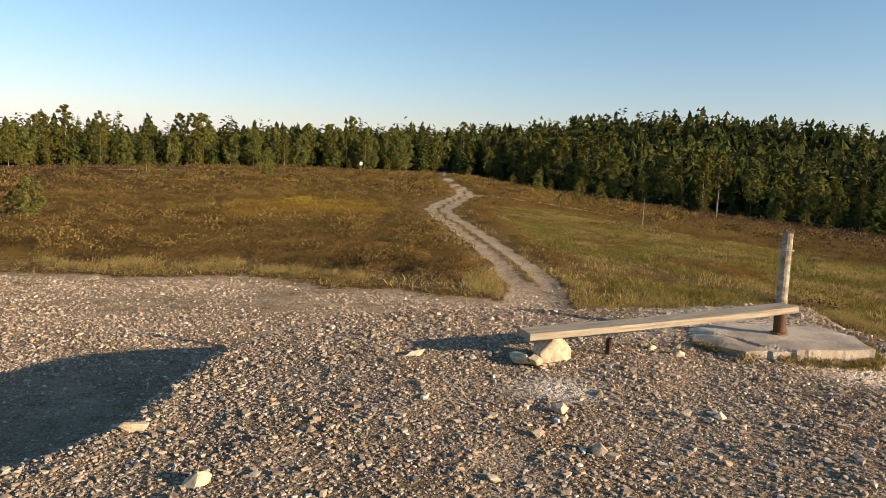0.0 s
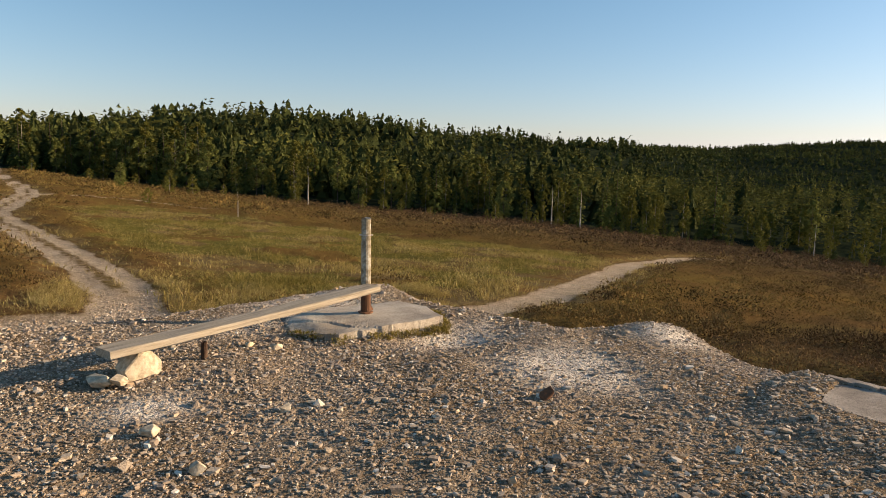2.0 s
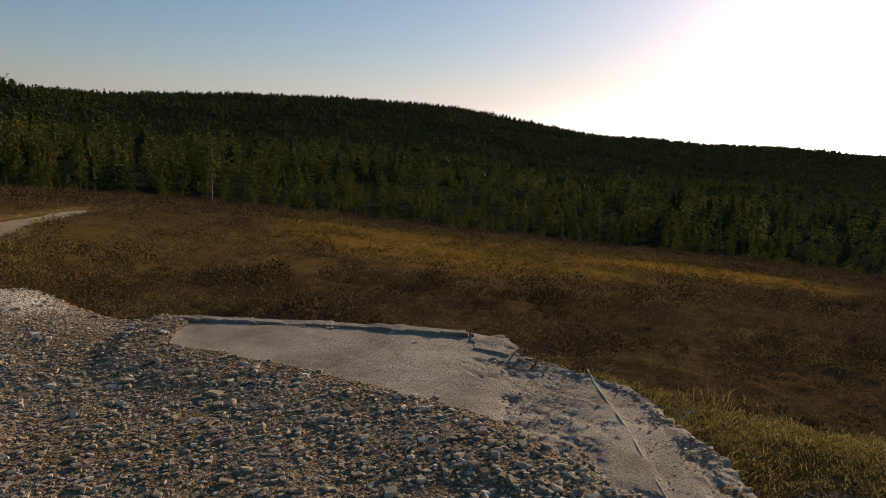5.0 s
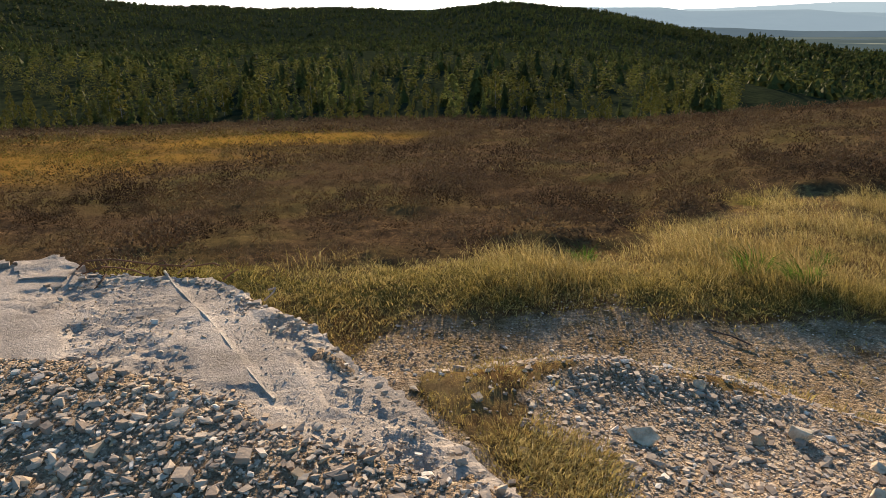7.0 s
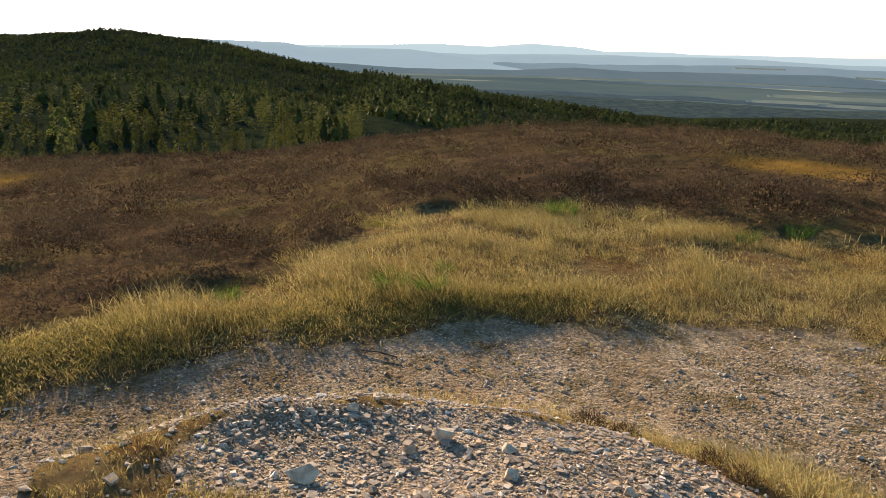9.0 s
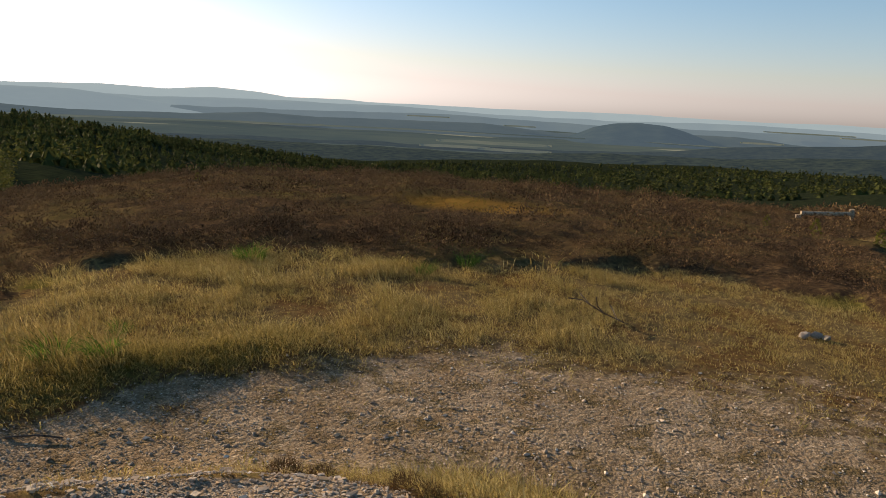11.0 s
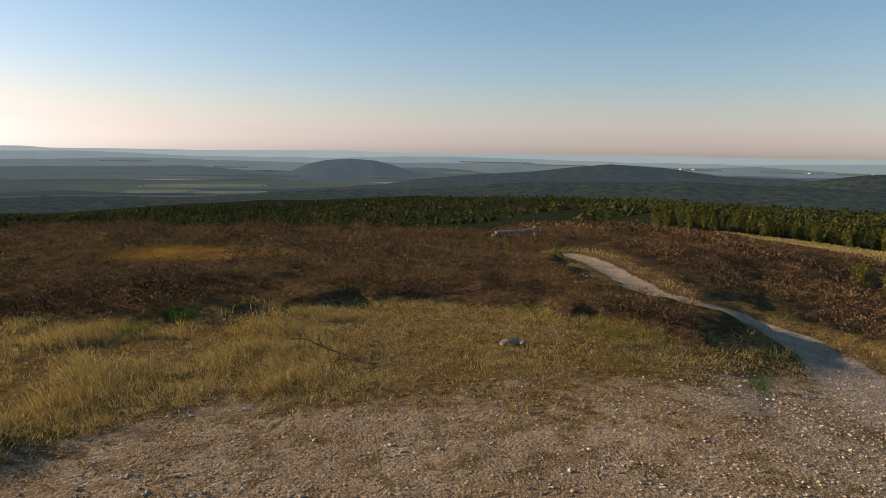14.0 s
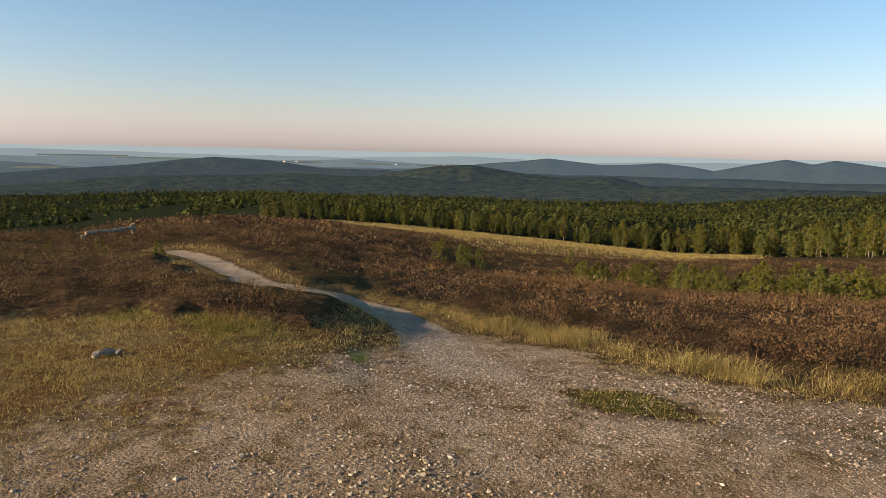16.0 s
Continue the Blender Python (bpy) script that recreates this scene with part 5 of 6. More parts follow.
def cone_tree(n):
    """A far conifer: a ragged spire of drooping sprays."""
    f = rng.random(n) ** 1.25
    f[0] = 0.93
    a, r = rng.uniform(0, 2 * np.pi, n), 0.20 * (1 - f) ** 0.85 * rng.uniform(0.45, 1.1, n)
    d, side = np.stack([np.cos(a), np.sin(a), np.zeros(n)], 1), np.stack([-np.sin(a), np.cos(a), np.zeros(n)], 1)
    p = d * r[:, None] + np.stack([f * 0, f * 0, 0.04 + 0.92 * f], 1)
    w = ((0.05 + 0.10 * (1 - f)) * rng.uniform(0.7, 1.3, n) * (1.0 if n > 40 else 1.5))[:, None]
    up = np.array([0, 0, 1.0])
    v = np.stack([p + up * w * 1.1 - d * w * 0.4, p + side * w * 0.8 - up * w * 0.6, p - side * w * 0.8 - up * w * 0.8 + d * w * 0.3], 1).reshape(-1, 3)
    return v, np.arange(3 * n).reshape(-1, 3)


def leafy_tree(n):
    return leaf_cloud(n, (0, 0, 0.56), (0.19, 0.19, 0.42), 0.052 if n > 40 else 0.085)


def woods():
    con = [cone_tree(64) for _ in range(6)]
    lea = [leafy_tree(76) for _ in range(6)]
    con_far = [cone_tree(15) for _ in range(6)]
    lea_far = [leafy_tree(15) for _ in range(6)]
    for lo, hi, n, ct, lt in ((0, 90, 5600, con, lea), (90, 420, 16000, con_far, lea_far), (90, 700, 9000, con_far, lea_far), (420, 1500, 26000, con_far, lea_far), (200, 900, 34000, con_far, lea_far)):
        a = rng.uniform(-180, 180, n)
        er = rim_r(a)
        rr = np.interp(a, [p[0] for p in RIDGE], [p[1] for p in RIDGE])
        top = np.minimum(er + hi, rr + 120)
        lo_r = np.minimum(er + max(lo, 9), top - 5)
        r = np.sqrt(rng.uniform(lo_r ** 2, top ** 2))
        x, y = 0.6 + r * np.sin(np.radians(a)), r * np.cos(np.radians(a))
        brow = (np.abs(a) > 136) & (np.abs(a) < 181) & (r < er + np.where((a < 0) & (a > -152), 0, np.where(np.abs(a) > 158, 400, 140)))
        thin = np.where((a > 50) & (a < 136) & (lo == 0), 0.75, 1.0)
        thin = np.where((hi == 700) & (a > -96), 0.0, thin)
        thin = np.where((hi == 900) & ((a < 48) | (a > 136)), 0.0, thin)
        k = (rng.random(n) < thin) & ((a > -40) | (a < -96)) & ~((np.abs(x - 1) < 2.2) & (y > 100) & (y < 190)) & ~brow & (fbm(x / 60, y / 60, 121, 3) > -0.62) & (fbm(x / 22, y / 22, 125, 2) > np.where(a < -96, -0.35, -0.6))
        a, x, y = a[k], x[k], y[k]
        sp, pi, h = mix(np.clip(a, -40, 130))
        r = np.hypot(x - 0.6, y)
        h = np.where(a < -96, np.where(r < rim_r(a) + 25, 9.0, 5.5), np.where(np.abs(a) > 145, 4.6, np.where(np.abs(a) > 132, 6.5, h))) * (1 + 0.5 * fbm(x / 16, y / 16, 203, 2)) * rng.uniform(0.5, 1.2, len(x)) * (1.0 if lo == 0 else np.where((a > 48) & (a < 136), np.where(r > 330, 0.6, 0.7), 1.0))
        # nearly all dark conifers on the far east ridge, for its backlit shade
        share = np.where(a < -96, 0.5, np.clip(sp + 0.6 * pi, 0.25, 0.9)) if lo == 0 else np.where(a < -96, 0.55, np.where((a > 48) & (r > 330), 0.97, 0.6))
        is_con = rng.random(len(x)) < np.clip(share + np.where((a > 48) & (r > 330), 0.1, 0.5) * fbm(x / 80, y / 80, 123, 2), 0.05, 0.98)
        z = land(x, y) - 0.3
        for sel, temps, mat, name, label in ((is_con, ct, M_CONIFERS, "spruce_woods", "dark conifer woods covering the slopes"), (~is_con, lt, M_BROADLEAF, "birch_woods", "lighter broadleaf woods among the conifers")):
            w = h[sel] * rng.uniform(.85, 1.3, sel.sum()) * np.where((a[sel] < -96) & (r[sel] > rim_r(a[sel]) + 40), 1.35, 1.0) * (1.1 if lo == 0 else 1.35 if lo < 200 else 1.6)
            v, t, _ = stamp(temps, np.stack([x[sel], y[sel], z[sel]], 1), np.stack([w, w, h[sel]], 1), rng.uniform(0, 6.3, sel.sum()))
            stuff(name, v, t, mat, label, "woods")


forest_edge()
heath_trees()
woods()

# ---- things on and round the mound ----
def prism(outline, step, top, thick, jag=0.02, seed=0):
    """A slab of broken outline: a fine top sheet with relief, and sides down to its underside."""
    xs, ys = [p[0] for p in outline], [p[1] for p in outline]
    nx, ny = int((max(xs) - min(xs)) / step) + 3, int((max(ys) - min(ys)) / step) + 3
    gx, gy = np.meshgrid(min(xs) - step + step * np.arange(nx), min(ys) - step + step * np.arange(ny), indexing='ij')
    d = inside_distance(gx, gy, outline) + jag * fbm(gx / 0.12 + seed, gy / 0.12, 131, 3) + jag * 1.5 * fbm(gx / 0.4, gy / 0.4 + seed, 133, 2)
    ok = d > 0
    idx = -np.ones(ok.shape, int)
    idx[ok] = np.arange(ok.sum())
    x, y = gx[ok], gy[ok]
    z = top(x, y)
    bm = bmesh.new()
    vs = [bm.verts.new((a, b, c)) for a, b, c in zip(x, y, z)]
    for i in range(nx - 1):
        for j in range(ny - 1):
            q = (idx[i, j], idx[i + 1, j], idx[i + 1, j + 1], idx[i, j + 1])
            if min(q) >= 0:
                bm.faces.new([vs[k] for k in q])
    bmesh.ops.delete(bm, geom=[v for v in bm.verts if not v.link_faces], context='VERTS')
    edge = [e for e in bm.edges if len(e.link_faces) == 1]
    # draw the stepped rim out to the true broken outline
    for v in {v for e in edge for v in e.verts}:
        best = None
        for (x0, y0), (x1, y1) in zip(outline, outline[1:] + outline[:1]):
            dx, dy = x1 - x0, y1 - y0
            u = min(1, max(0, ((v.co.x - x0) * dx + (v.co.y - y0) * dy) / (dx * dx + dy * dy)))
            q = Vector((x0 + u * dx, y0 + u * dy, v.co.z))
            if best is None or (q - v.co).length < (best - v.co).length:
                best = q
        n = (v.co - best)
        n.z = 0
        v.co.x, v.co.y = best.x, best.y
        if n.length > 1e-6:
            j = jag * (float(fbm(best.x / 0.09 + seed, best.y / 0.09, 135, 3)) + 0.8)
            v.co += n.normalized() * min(j, 0.014)
    rim = list({v for e in edge for v in e.verts})
    for x0, y0 in outline:
        v = min(rim, key=lambda q: (q.co.x - x0) ** 2 + (q.co.y - y0) ** 2)
        v.co.x, v.co.y = x0, y0
    out = bmesh.ops.extrude_edge_only(bm, edges=edge)
    for v in out["geom"]:
        if isinstance(v, bmesh.types.BMVert):
            v.co.z -= thick
    bmesh.ops.recalc_face_normals(bm, faces=bm.faces)
    return bm


def rod(points, r, sides=6):
    bm = bmesh.new()
    pts = [Vector(p) for p in points]
    rings = []
    for k, p in enumerate(pts):
        d = (pts[min(k + 1, len(pts) - 1)] - pts[max(k - 1, 0)]).normalized()
        s = d.cross(Vector((0.3, 0.2, 0.9))).normalized()
        u = d.cross(s)
        rings.append([bm.verts.new(p + r * (math.cos(2 * math.pi * i / sides) * s + math.sin(2 * math.pi * i / sides) * u)) for i in range(sides)])
    for a, b in zip(rings, rings[1:]):
        for i in range(sides):
            bm.faces.new((a[i], a[(i + 1) % sides], b[(i + 1) % sides], b[i]))
    bm.faces.new(rings[0][::-1]), bm.faces.new(rings[-1])
    return bm


def rock(size, seed, cut=13):
    """A broken block of stone with flat faces."""
    g = np.random.default_rng(seed)
    p = g.normal(size=(cut, 3))
    p /= np.linalg.norm(p, axis=1)[:, None]
    p = p * np.asarray(size) * g.uniform(0.85, 1.2, (cut, 1))
    v, t = hull(p)
    bm = bmesh.new()
    vs = [bm.verts.new(q) for q in v]
    for f in t:
        bm.faces.new([vs[k] for k in f])
    bmesh.ops.dissolve_limit(bm, angle_limit=0.16, verts=bm.verts, edges=bm.edges)
    bmesh.ops.bevel(bm, geom=list(bm.edges), offset=min(size) * 0.06, segments=1, affect='EDGES')
    return bm


M_TIMBER = bark_material("weathered_timber", (0.17, 0.13, 0.085), (0.38, 0.31, 0.22), 9.0, 1.0)
M_DECK = concrete_material("rough_concrete_deck", (0.175, 0.146, 0.120), (0.37, 0.32, 0.268))


def plank_material():
    m, ns, ln, b = material("sawn_plank", 0.85, 0.2)
    tc, mp = ns.new("ShaderNodeTexCoord"), node(ns, "ShaderNodeMapping", Scale=(1.2, 30.0, 30.0))
    n = node(ns, "ShaderNodeTexNoise", Scale=1.6, Detail=8.0, Roughness=0.7)
    ln.new(tc.outputs["Object"], mp.inputs[0]), ln.new(mp.outputs[0], n.inputs["Vector"])
    c = ramp(ns, ln, n.outputs["Fac"], [(0.3, (0.15, 0.12, 0.085)), (0.5, (0.32, 0.27, 0.20)), (0.75, (0.46, 0.41, 0.33))])
    c = mixed(ns, ln, ramp(ns, ln, noisy(ns, ln, 2.5, 4), [(0.5, (0, 0, 0)), (0.75, (0.5, 0.5, 0.5))]), c, (0.30, 0.27, 0.23))
    ln.new(c, b.inputs["Base Color"])
    bump(ns, ln, n.outputs["Fac"], b, 0.5, 0.006)
    return m


def pole_material():
    """Old painted birch pole: flaking pale bands over grey-brown wood."""
    m, ns, ln, b = material("flaking_pole", 0.8, 0.25)
    a, f = noisy(ns, ln, 9.0, 6, 0.7), noisy(ns, ln, 38.0, 6, 0.7)
    c = ramp(ns, ln, a, [(0.38, (0.16, 0.125, 0.08)), (0.5, (0.36, 0.31, 0.22)), (0.6, (0.58, 0.54, 0.46))])
    c = mixed(ns, ln, maths(ns, ln, 'MULTIPLY', f, 0.7), c, (0.10, 0.08, 0.055))
    ln.new(c, b.inputs["Base Color"])
    bump(ns, ln, maths(ns, ln, 'ADD', a, f), b, 0.6, 0.008)
    return m


M_PLANK, M_POLE = plank_material(), pole_material()


def concrete_post_slab():
    def top(x, y):
        crack = line_distance(x, y, [(2.7, 7.1), (3.05, 6.75), (3.15, 6.45), (3.4, 6.28)])[0]
        return 0.070 + 0.016 * fbm(x / 0.35, y / 0.35, 141, 3) - 0.02 * smooth(0.05, 0.01, crack) + 0.018 * (x - 3.2) - 0.05 * smooth(2.95, 2.6, x)
    bm = prism(POST_SLAB, 0.03, top, 0.30, 0.018, 3.0)
    tagged(part("concrete_slab", bm, M_CONCRETE, None), "cracked weathered concrete footing slab half buried in rubble", "slab")


def slab_moss():
    """Moss and short grass along the footing's exposed sides."""
    line = [(2.62, 6.70), (2.90, 6.18), (3.55, 6.25), (4.25, 6.37), (4.42, 6.95)]
    pts = []
    for (x0, y0), (x1, y1) in zip(line, line[1:]):
        for f in np.arange(0, 1, 0.012):
            if rng.random() < np.clip(0.55 + 1.0 * float(fbm((x0 + f) * 2.5, y0 * 3, 143, 2)), 0, 1):
                pts.append((x0 + f * (x1 - x0) + rng.normal(0, .02), y0 + f * (y1 - y0) - 0.03 + rng.normal(0, .025)))
    pts = np.array(pts)
    temps = [grass_tuft(26, 0.04, 0.045, 0.003, 0.9) for _ in range(4)]
    z = land(pts[:, 0], pts[:, 1]) + rng.uniform(0, 0.07, len(pts))
    v, t, e = stamp(temps, np.column_stack([pts, z]), rng.uniform(0.6, 1.3, len(pts)), rng.uniform(0, 6.3, len(pts)), None, {"green": rng.uniform(0.4, 1, len(pts))})
    stuff("moss", v, t, M_GRASS, "olive moss and short grass round the concrete footing", "moss", e)


def bench():
    a, b = Vector((0.80, 5.80, 0.235)), Vector((3.58, 6.80, 0.385))
    d = (b - a).normalized()
    l = (b - a).length
    bm = bmesh.new()
    n = 26
    rings = []
    for k in range(n + 1):
        f = k / n
        w, h = 0.110 + 0.004 * math.sin(9 * f + 1) + rng.normal(0, 0.0012), 0.031 + rng.normal(0, 0.0008)
        sag = -0.012 * math.sin(math.pi * f)
        ch = 0.006
        rings.append([bm.verts.new((f * l, y, z + sag)) for y, z in ((-w + ch, -h), (w - ch, -h), (w, -h + ch), (w, h - ch), (w - ch, h), (-w + ch, h), (-w, h - ch), (-w, -h + ch))])
    for p, q in zip(rings, rings[1:]):
        for i in range(8):
            bm.faces.new((p[i], p[(i + 1) % 8], q[(i + 1) % 8], q[i]))
    bm.faces.new(rings[0][::-1]), bm.faces.new(rings[-1])
    bmesh.ops.recalc_face_normals(bm, faces=bm.faces)
    ob = part("bench_plank", bm, M_PLANK, None)
    yaw = math.atan2(d.y, d.x)
    ob.matrix_world = Matrix.Translation(a) @ Matrix.Rotation(yaw, 4, 'Z') @ Matrix.Rotation(-math.asin(d.z), 4, 'Y')
    tagged(ob, "thick sun-bleached timber plank laid as a bench on a rock", "bench")


def signpost():
    root = tagged(new("post"), "old stripped birch post in a rusty steel socket on concrete", "post")
    root.location = (3.56, 6.93, 0.09)
    root.rotation_euler = (0, radians(-0.8), radians(12))
    bm = bmesh.new()
    sides, n = 14, 16
    rings = []
    for k in range(n + 1):
        z = 0.28 + k / n * 0.76
        r = 0.055 - 0.004 * k / n + 0.0015 * math.sin(k * 2.1)
        rings.append([bm.verts.new((r * math.cos(2 * math.pi * i / sides) * (1 + 0.03 * math.sin(3 * i)), r * math.sin(2 * math.pi * i / sides), z + (0.012 * math.sin(i) if k == n else 0))) for i in range(sides)])
    for p, q in zip(rings, rings[1:]):
        for i in range(sides):
            bm.faces.new((p[i], p[(i + 1) % sides], q[(i + 1) % sides], q[i]))
    bm.faces.new(rings[-1]), bm.faces.new(rings[0][::-1])
    part("pole", bm, M_POLE, root, "pale wooden pole with flaking bark and dark stains")
    part("ring", rod_ring(0.068, 0.012, 0.86), M_DEAD, root, "grey band round the pole")

    def can(r, z0, z1, s=16):
        bm = bmesh.new()
        bmesh.ops.create_cone(bm, cap_ends=True, segments=s, radius1=r, radius2=r, depth=z1 - z0, matrix=Matrix.Translation((0, 0, (z0 + z1) / 2)))
        bmesh.ops.bevel(bm, geom=[e for e in bm.edges if e.is_boundary or abs(e.verts[0].co.z - e.verts[1].co.z) < 1e-5], offset=0.003, segments=1, affect='EDGES')
        return bm
    part("socket", can(0.056, -0.01, 0.262), M_RUST, root, "rusty steel pipe socket")
    part("flange", can(0.090, 0.258, 0.282), M_RUST, root, "rusty round steel flange")
    part("base_plate", can(0.085, -0.005, 0.012, 8), M_RUST, root, "rusty steel base plate")
    bm = bmesh.new()
    for s in (-0.005, 0.005):
        for x, z in ((0.05, 0.01), (0.105, 0.01), (0.05, 0.11)):
            bm.verts.new((x, s, z))
    v = list(bm.verts)
    bm.faces.new(v[:3]), bm.faces.new(v[3:][::-1])
    for i in range(3):
        j = (i + 1) % 3
        bm.faces.new((v[i], v[i + 3], v[j + 3], v[j]))
    part("gusset", bm, M_RUST, root, "rusty steel gusset")


def rod_ring(r, t, z):
    bm = rod([(r * math.cos(a), r * math.sin(a), z) for a in np.linspace(0, 2 * math.pi, 17)], t * 0.6, 5)
    return bm


def prop_rock():
    """A five-sided block, broad in the middle and pointed at the top."""
    v, t = hull([(-0.10, -0.10, -0.06), (0.13, -0.11, -0.06), (0.12, 0.10, -0.06), (-0.10, 0.11, -0.06), (-0.155, -0.08, 0.07), (0.17, -0.06, 0.10), (0.15, 0.09, 0.09), (-0.14, 0.10, 0.08), (-0.03, -0.09, 0.20), (0.05, 0.05, 0.215), (-0.06, 0.08, 0.20), (0.09, -0.05, 0.19)])
    bm = bmesh.new()
    vs = [bm.verts.new(q) for q in v]
    for f in t:
        bm.faces.new([vs[k] for k in f])
    bmesh.ops.dissolve_limit(bm, angle_limit=0.12, verts=bm.verts, edges=bm.edges)
    bmesh.ops.bevel(bm, geom=list(bm.edges), offset=0.008, segments=1, affect='EDGES')
    return bm


def loose_rock(name, at, size, seed, turn=0.0, tilt=0.0, label="", mat=None):
    ob = part(name, rock(size, seed), mat or M_ROCK, None)
    ob.matrix_world = pose(*at, tilt, 0, turn)
    return tagged(ob, label, "rock")


def platform():
    """The broken concrete roof of the old emplacement, with its kerb, torn edge and iron."""
    root = tagged(new("concrete_platform"), "broken concrete deck of an old emplacement with rusty iron", "platform")
    seam = [(5.8, -0.42), (3.75, -0.82)]
    plate = [(4.05, -1.00), (3.62, -1.02), (3.42, -1.42), (3.9, -1.36), (4.15, -1.26)]

    def top(x, y):
        z = 0.022 + 0.010 * fbm(x / 0.6, y / 0.6, 151, 3)
        d, _ = line_distance(x, y, seam)
        scab = smooth(0.0, 0.35, fbm(x / 0.35, y / 0.35, 153, 4)) * smooth(0.75, 0.3, y)
        z = z - 0.022 * scab * (0.6 + fbm(x / 0.09, y / 0.09, 155, 2))
        # beyond the seam the deck is torn
        side = (y - (-0.42 + (5.8 - x) * -0.195))
        torn = smooth(0.0, -0.10, side + 0.22)
        on_plate = smooth(-0.02, 0.03, inside_distance(x, y, plate))
        z = z - 0.012 * smooth(0.0, -0.04, side)
        z = z + torn * (1 - on_plate) * (0.05 * fbm(x / 0.16, y / 0.16, 157, 4) - 0.05 * smooth(0.3, -0.3, side + 0.5))
        z = z - 0.02 * on_plate
        rough = smooth(-0.1, 0.15, inside_distance(x, y, TORN) + 0.15 * fbm(x / 0.3, y / 0.3, 87, 3))
        return z - rough * (0.012 + 0.02 * fbm(x / 0.12, y / 0.12, 159, 3)) - 0.08 * smooth(0.0, -0.3, inside_distance(x, y, BARE))
    part("deck", prism(DECK, 0.035, top, 0.62, 0.03, 1.0), M_DECK, root)

    part("seam_strip", rod([(5.8 + (3.75 - 5.8) * f, -0.42 + (-0.82 + 0.42) * f + 0.012 * math.sin(9 * f), 0.016 + 0.004 * math.sin(31 * f)) for f in np.linspace(0, 1, 24)], 0.010, 5), M_CONCRETE, root, "pale raised casting seam")
    kerb = [(5.98, 3.16), (6.08, 3.18), (6.38, 1.85), (6.48, 0.64), (6.36, 0.60), (6.24, 1.85)]
    part("kerb", prism(kerb, 0.035, lambda x, y: 0.045 + 0.025 * fbm(x / 0.2, y / 0.2, 161, 3), 0.7, 0.02, 5.0), M_DECK, root, "chipped raised concrete kerb")
    block = [(6.46, 0.58), (6.46, 0.32), (6.15, 0.10), (5.92, 0.20), (6.02, 0.50)]
    part("corner_block", prism(block, 0.03, lambda x, y: 0.035 + 0.025 * fbm(x / 0.15, y / 0.15, 163, 3), 0.6, 0.03, 7.0), M_DECK, root, "broken corner block of concrete")
    bars = [[(6.08, 0.16, 0.02), (6.05, 0.08, 0.09), (5.97, -0.10, 0.10), (5.85, -0.36, 0.06), (5.72, -0.60, 0.05), (5.64, -0.74, 0.08), (5.62, -0.78, 0.06)],
            [(6.04, 0.12, 0.0), (6.0, -0.02, 0.045), (5.94, -0.10, 0.05), (5.88, -0.22, 0.03), (5.82, -0.30, 0.0)],
            [(5.92, -0.30, 0.0), (5.90, -0.36, 0.05), (5.86, -0.42, 0.08), (5.82, -0.44, 0.06), (5.80, -0.42, 0.03)],
            [(5.75, -0.50, 0.0), (5.73, -0.56, 0.05), (5.74, -0.62, 0.08), (5.78, -0.60, 0.09), (5.80, -0.54, 0.05)],
            [(5.90, 0.0, 0.0), (5.85, -0.05, 0.04), (5.75, -0.02, 0.03), (5.66, 0.02, 0.01)],
            [(5.50, -0.78, 0.0), (5.47, -0.84, 0.05), (5.49, -0.88, 0.06)],
            [(5.05, -0.98, -0.02), (5.02, -1.04, 0.04), (5.06, -1.06, 0.05), (5.10, -1.02, 0.03)]]
    for pts in bars:
        part("rebar", rod(pts, 0.006), M_RUST, root, "bent rusty reinforcing bar")


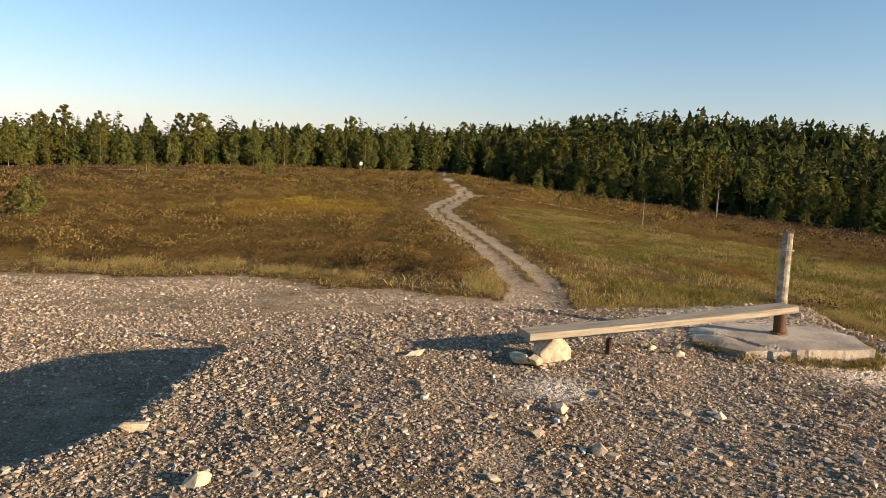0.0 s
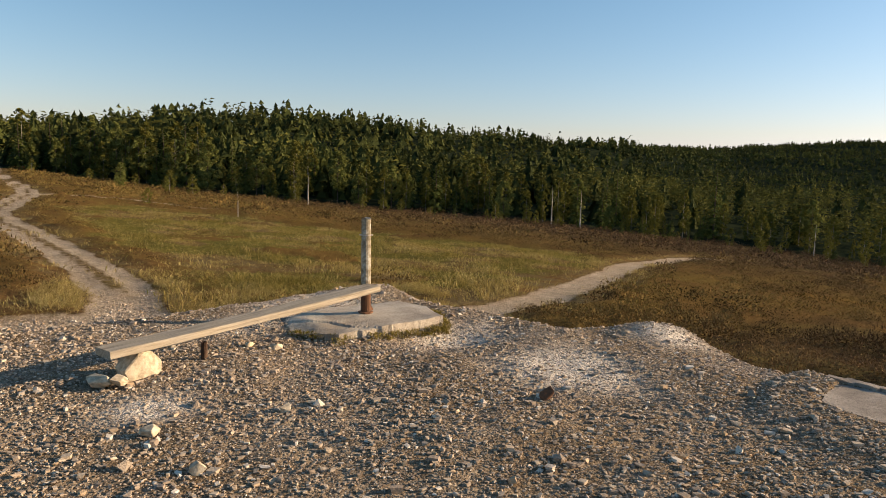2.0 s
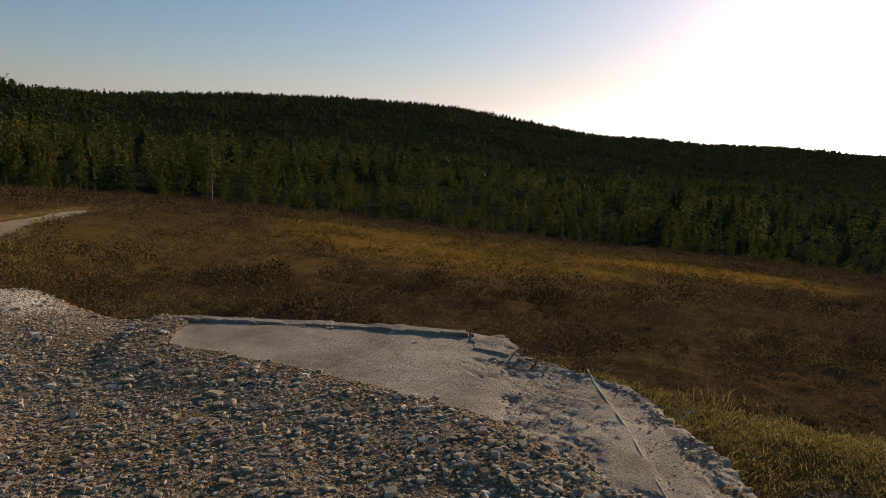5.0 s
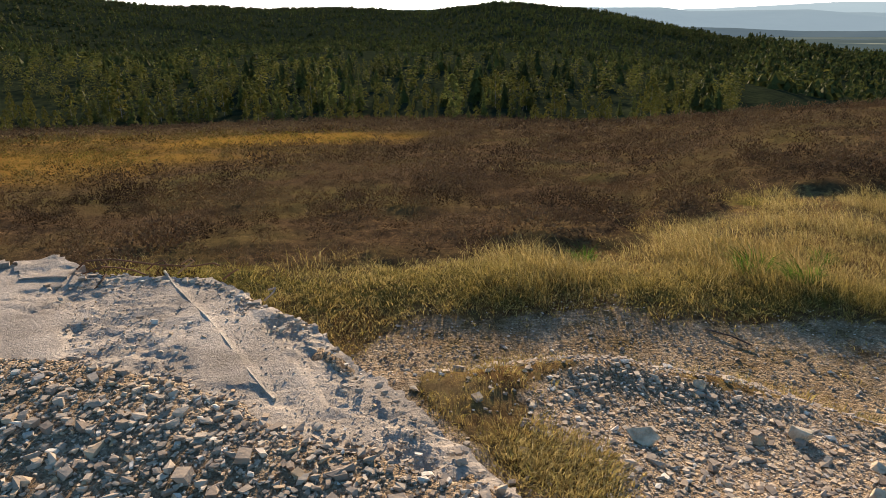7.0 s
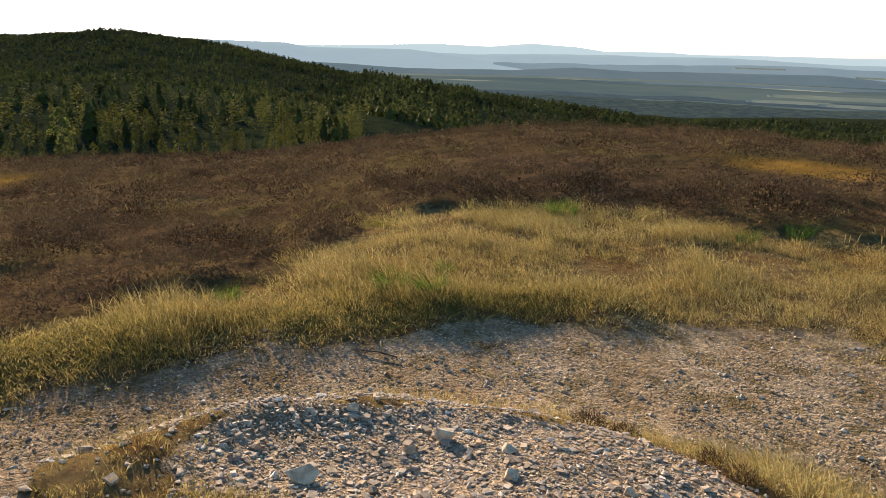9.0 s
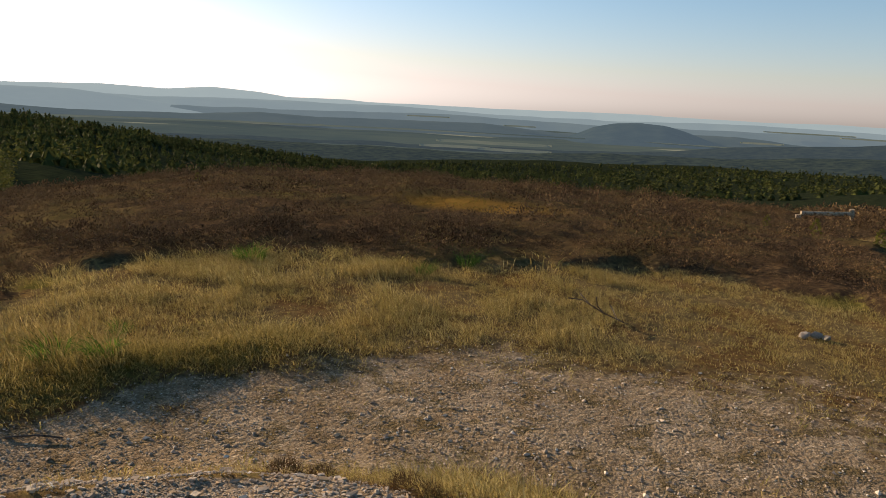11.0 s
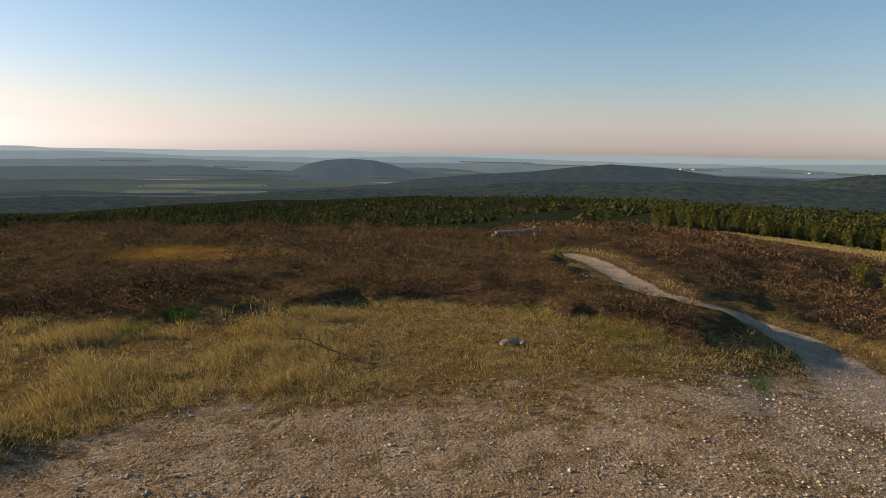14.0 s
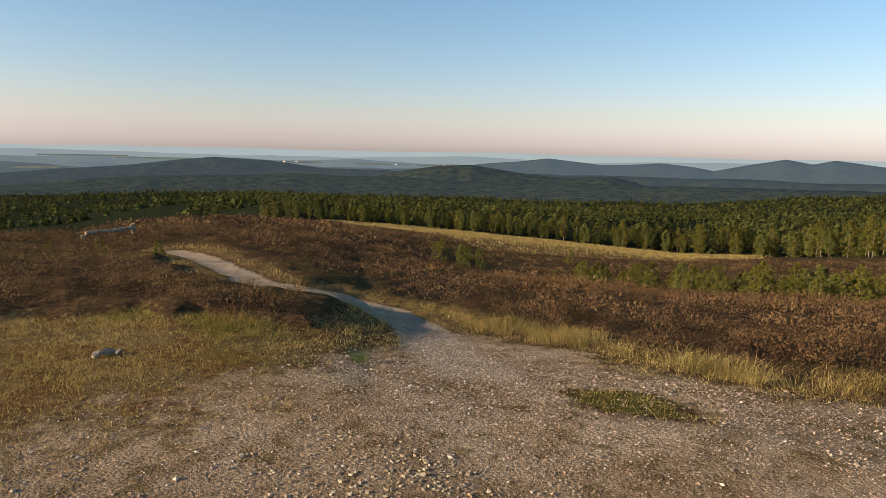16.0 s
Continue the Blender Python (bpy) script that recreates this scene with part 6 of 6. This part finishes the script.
def small_things():
    tagged(part("support_rock", prop_rock(), M_ROCK, None), "angular pale yellow rock propping up the bench plank", "rock").matrix_world = pose(1.06, 5.90, 0.0, 0, 0, 18)
    loose_rock("support_stone", (0.80, 5.78, 0.05), (0.12, 0.15, 0.07), 5, 35, 0, "grey stone block beside the propping rock")
    loose_rock("support_stone", (0.87, 5.66, 0.045), (0.09, 0.075, 0.055), 8, 80, 0, "small buff stone in front of the bench rock")
    loose_rock("loose_stone", (3.6, 3.96, 0.03), (0.10, 0.06, 0.06), 9, 60, 0, "dark brown stone lying on the rubble", M_RUST)
    for x, y, s, seed, turn, tilt, label in ((3.03, -3.45, (0.075, 0.05, 0.07), 21, 30, 25, "tilted buff block of stone on the rubble heap"), (3.14, -2.45, (0.085, 0.025, 0.06), 22, 55, 40, "thin pale slab of stone stuck in the rubble heap"),
                                             (3.62, -3.28, (0.045, 0.04, 0.035), 23, 10, 0, "grey stone on the edge of the rubble heap"), (2.45, -3.25, (0.055, 0.04, 0.04), 24, 70, 15, "pale stone on the rubble heap"),
                                             (2.66, -3.55, (0.05, 0.045, 0.03), 25, 0, 0, "flat yellow stone on the rubble heap"), (1.95, -3.55, (0.035, 0.03, 0.035), 26, 0, 0, "small pale stone on the rubble heap"),
                                             (1.8, 4.62, (0.05, 0.045, 0.06), 27, 10, 0, "small upright pale stone in the rubble"), (0.92, 4.62, (0.06, 0.05, 0.05), 28, 0, 0, "brown stone in the rubble"),
                                             (1.5, 6.75, (0.07, 0.05, 0.05), 29, 0, 0, "pale stone below the bench plank"), (-1.2, 3.5, (0.08, 0.06, 0.05), 30, 40, 0, "buff stone on the shaded slope"),
                                             (-0.1, 5.9, (0.14, 0.04, 0.03), 31, 40, 0, "long flat sliver of stone"), (-1.9, 4.3, (0.09, 0.07, 0.06), 32, 10, 0, "buff stone at the foot of the mound"), (0.35, 3.55, (0.09, 0.05, 0.02), 33, 10, 0, "flat slip of pale stone"), (1.05, 3.95, (0.055, 0.05, 0.05), 34, 0, 0, "rust-brown stone in the rubble"),
                                             (2.3, 6.25, (0.07, 0.06, 0.04), 35, 0, 0, "grey stone beside the concrete slab"), (2.1, 6.4, (0.06, 0.05, 0.04), 36, 30, 0, "grey stone beside the concrete slab")):
        loose_rock("loose_stone", (x, y, float(land(x, y)) + s[2] * 0.45), s, seed, turn, tilt, label)
    root = tagged(new("pipe_stub"), "short rusty iron pipe standing in the rubble", "pipe")
    root.location = (1.63, 6.16, float(land(1.63, 6.16)))
    bm = bmesh.new()
    outer = [[bm.verts.new((r * math.cos(2 * math.pi * i / 14), r * math.sin(2 * math.pi * i / 14), z)) for i in range(14)] for r, z in ((0.028, -0.05), (0.028, 0.15), (0.022, 0.15), (0.022, 0.02))]
    for p, q in zip(outer, outer[1:]):
        for i in range(14):
            bm.faces.new((p[i], p[(i + 1) % 14], q[(i + 1) % 14], q[i]))
    bm.faces.new(outer[-1])
    part("pipe", bm, M_IRON, root)
    # heap of stones in the grass, with its twig beside it
    for k, (dx, dy, s) in enumerate(((0, 0, 0.12), (0.16, 0.03, 0.10), (-0.13, 0.05, 0.085), (0.05, -0.1, 0.07))):
        x, y = -2.45 + dx, -10.9 + dy
        loose_rock("cairn_stone", (x, y, float(land(x, y)) + s * 0.5), (s * .8, s * .65, s * .6), 40 + k, 30 * k, 0, "mottled grey stone of a little heap in the turf", M_DECK)
    twig = tagged(new("dead_branch"), "dry dead branch lying in the straw grass", "branch")
    x, y = 0.5, -10.4
    z = float(land(x, y))
    for pts in ([(x - .35, y, z + .02), (x, y + .05, z + .16), (x + .3, y - .02, z + .30), (x + .5, y + .1, z + .34)], [(x, y + .05, z + .16), (x + .1, y + .2, z + .3), (x + .12, y + .3, z + .45)], [(x + .2, y, z + .25), (x + .35, y - .2, z + .35)], [(x - .2, y, z + .07), (x - .1, y - .25, z + .2)]):
        part("twig", rod(pts, 0.009, 5), M_BARK, twig)
    x, y = 5.1, -5.1
    z = float(land(x, y))
    stick = part("stick", rod([(x - .2, y - .05, z + .02), (x, y, z + .035), (x + .22, y + .1, z + .03)], 0.008, 5), M_BARK, None)
    tagged(stick, "short dark stick lying on the gravel track", "stick")


def rim_heather():
    """Two dark heather bushes on the edge of the rubble heap."""
    shapes = [sprig_bush(520, 0.24, 0.20, 0.08, 0.005) for _ in range(2)]
    me = [mesh_of("heather_bush", v, t, M_HEATHER, {"tone": np.full(len(v), 0.55), "rust": np.full(len(v), 0.1)}) for v, t in shapes]
    for k, (x, y, s) in enumerate(((2.66, -4.6, 0.62), (2.45, -4.72, 0.5), (1.78, -4.5, 0.6), (1.6, -4.35, 0.5))):
        ob = new("heather_bush", me[k % 2])
        ob.matrix_world = pose(x, y, float(land(x, y)) - 0.02, 0, 0, 70 * k) @ Matrix.Diagonal((s, s, s, 1))
        tagged(ob, "dark brown heather bush on the rim of the rubble heap", "heather", "heather on the heap")


def log_bench():
    root = tagged(new("log_bench"), "pale weathered log lying on the heath brow", "log")
    a, b = place(-165.2, 40.5), place(-161.9, 41.5)
    pts = [Vector(a).lerp(Vector(b), f) + Vector((0, 0, 0.46 + 0.10 * f * f)) for f in np.linspace(0, 1, 8)]
    part("trunk_log", rod(pts, 0.11, 10), M_TIMBER, root)
    part("stump", rod([Vector(b) + Vector((0, 0, -.1)), Vector(b) + Vector((0.1, 0, 0.78))], 0.12, 9), M_TIMBER, root)
    part("prop_log", rod([Vector(a) + Vector((0.2, 0.3, -.1)), Vector(a) + Vector((0.2, 0.3, 0.4))], 0.14, 9), M_TIMBER, root)


def white_sign():
    root = tagged(new("path_sign"), "small white sign on a thin post by the woods", "sign")
    x, y, z = place(-6.9, 122)
    bm = bmesh.new()
    bmesh.ops.create_cube(bm, size=1, matrix=Matrix.Translation((x, y, z + 1.55)) @ Matrix.Diagonal((0.5, 0.04, 0.6, 1)))
    bmesh.ops.bevel(bm, geom=list(bm.edges), offset=0.01, segments=1, affect='EDGES')
    white, _, _, wb = material("white_sheet", 0.5)
    wb.inputs["Base Color"].default_value = (0.8, 0.8, 0.78, 1)
    part("board", bm, white, root, "plain white board")
    part("post", rod([(x, y + .04, z - .2), (x, y + .04, z + 1.9)], 0.04, 6), M_DEAD, root)


concrete_post_slab()
slab_moss()
bench()
signpost()
platform()
small_things()
rim_heather()
log_bench()
white_sign()
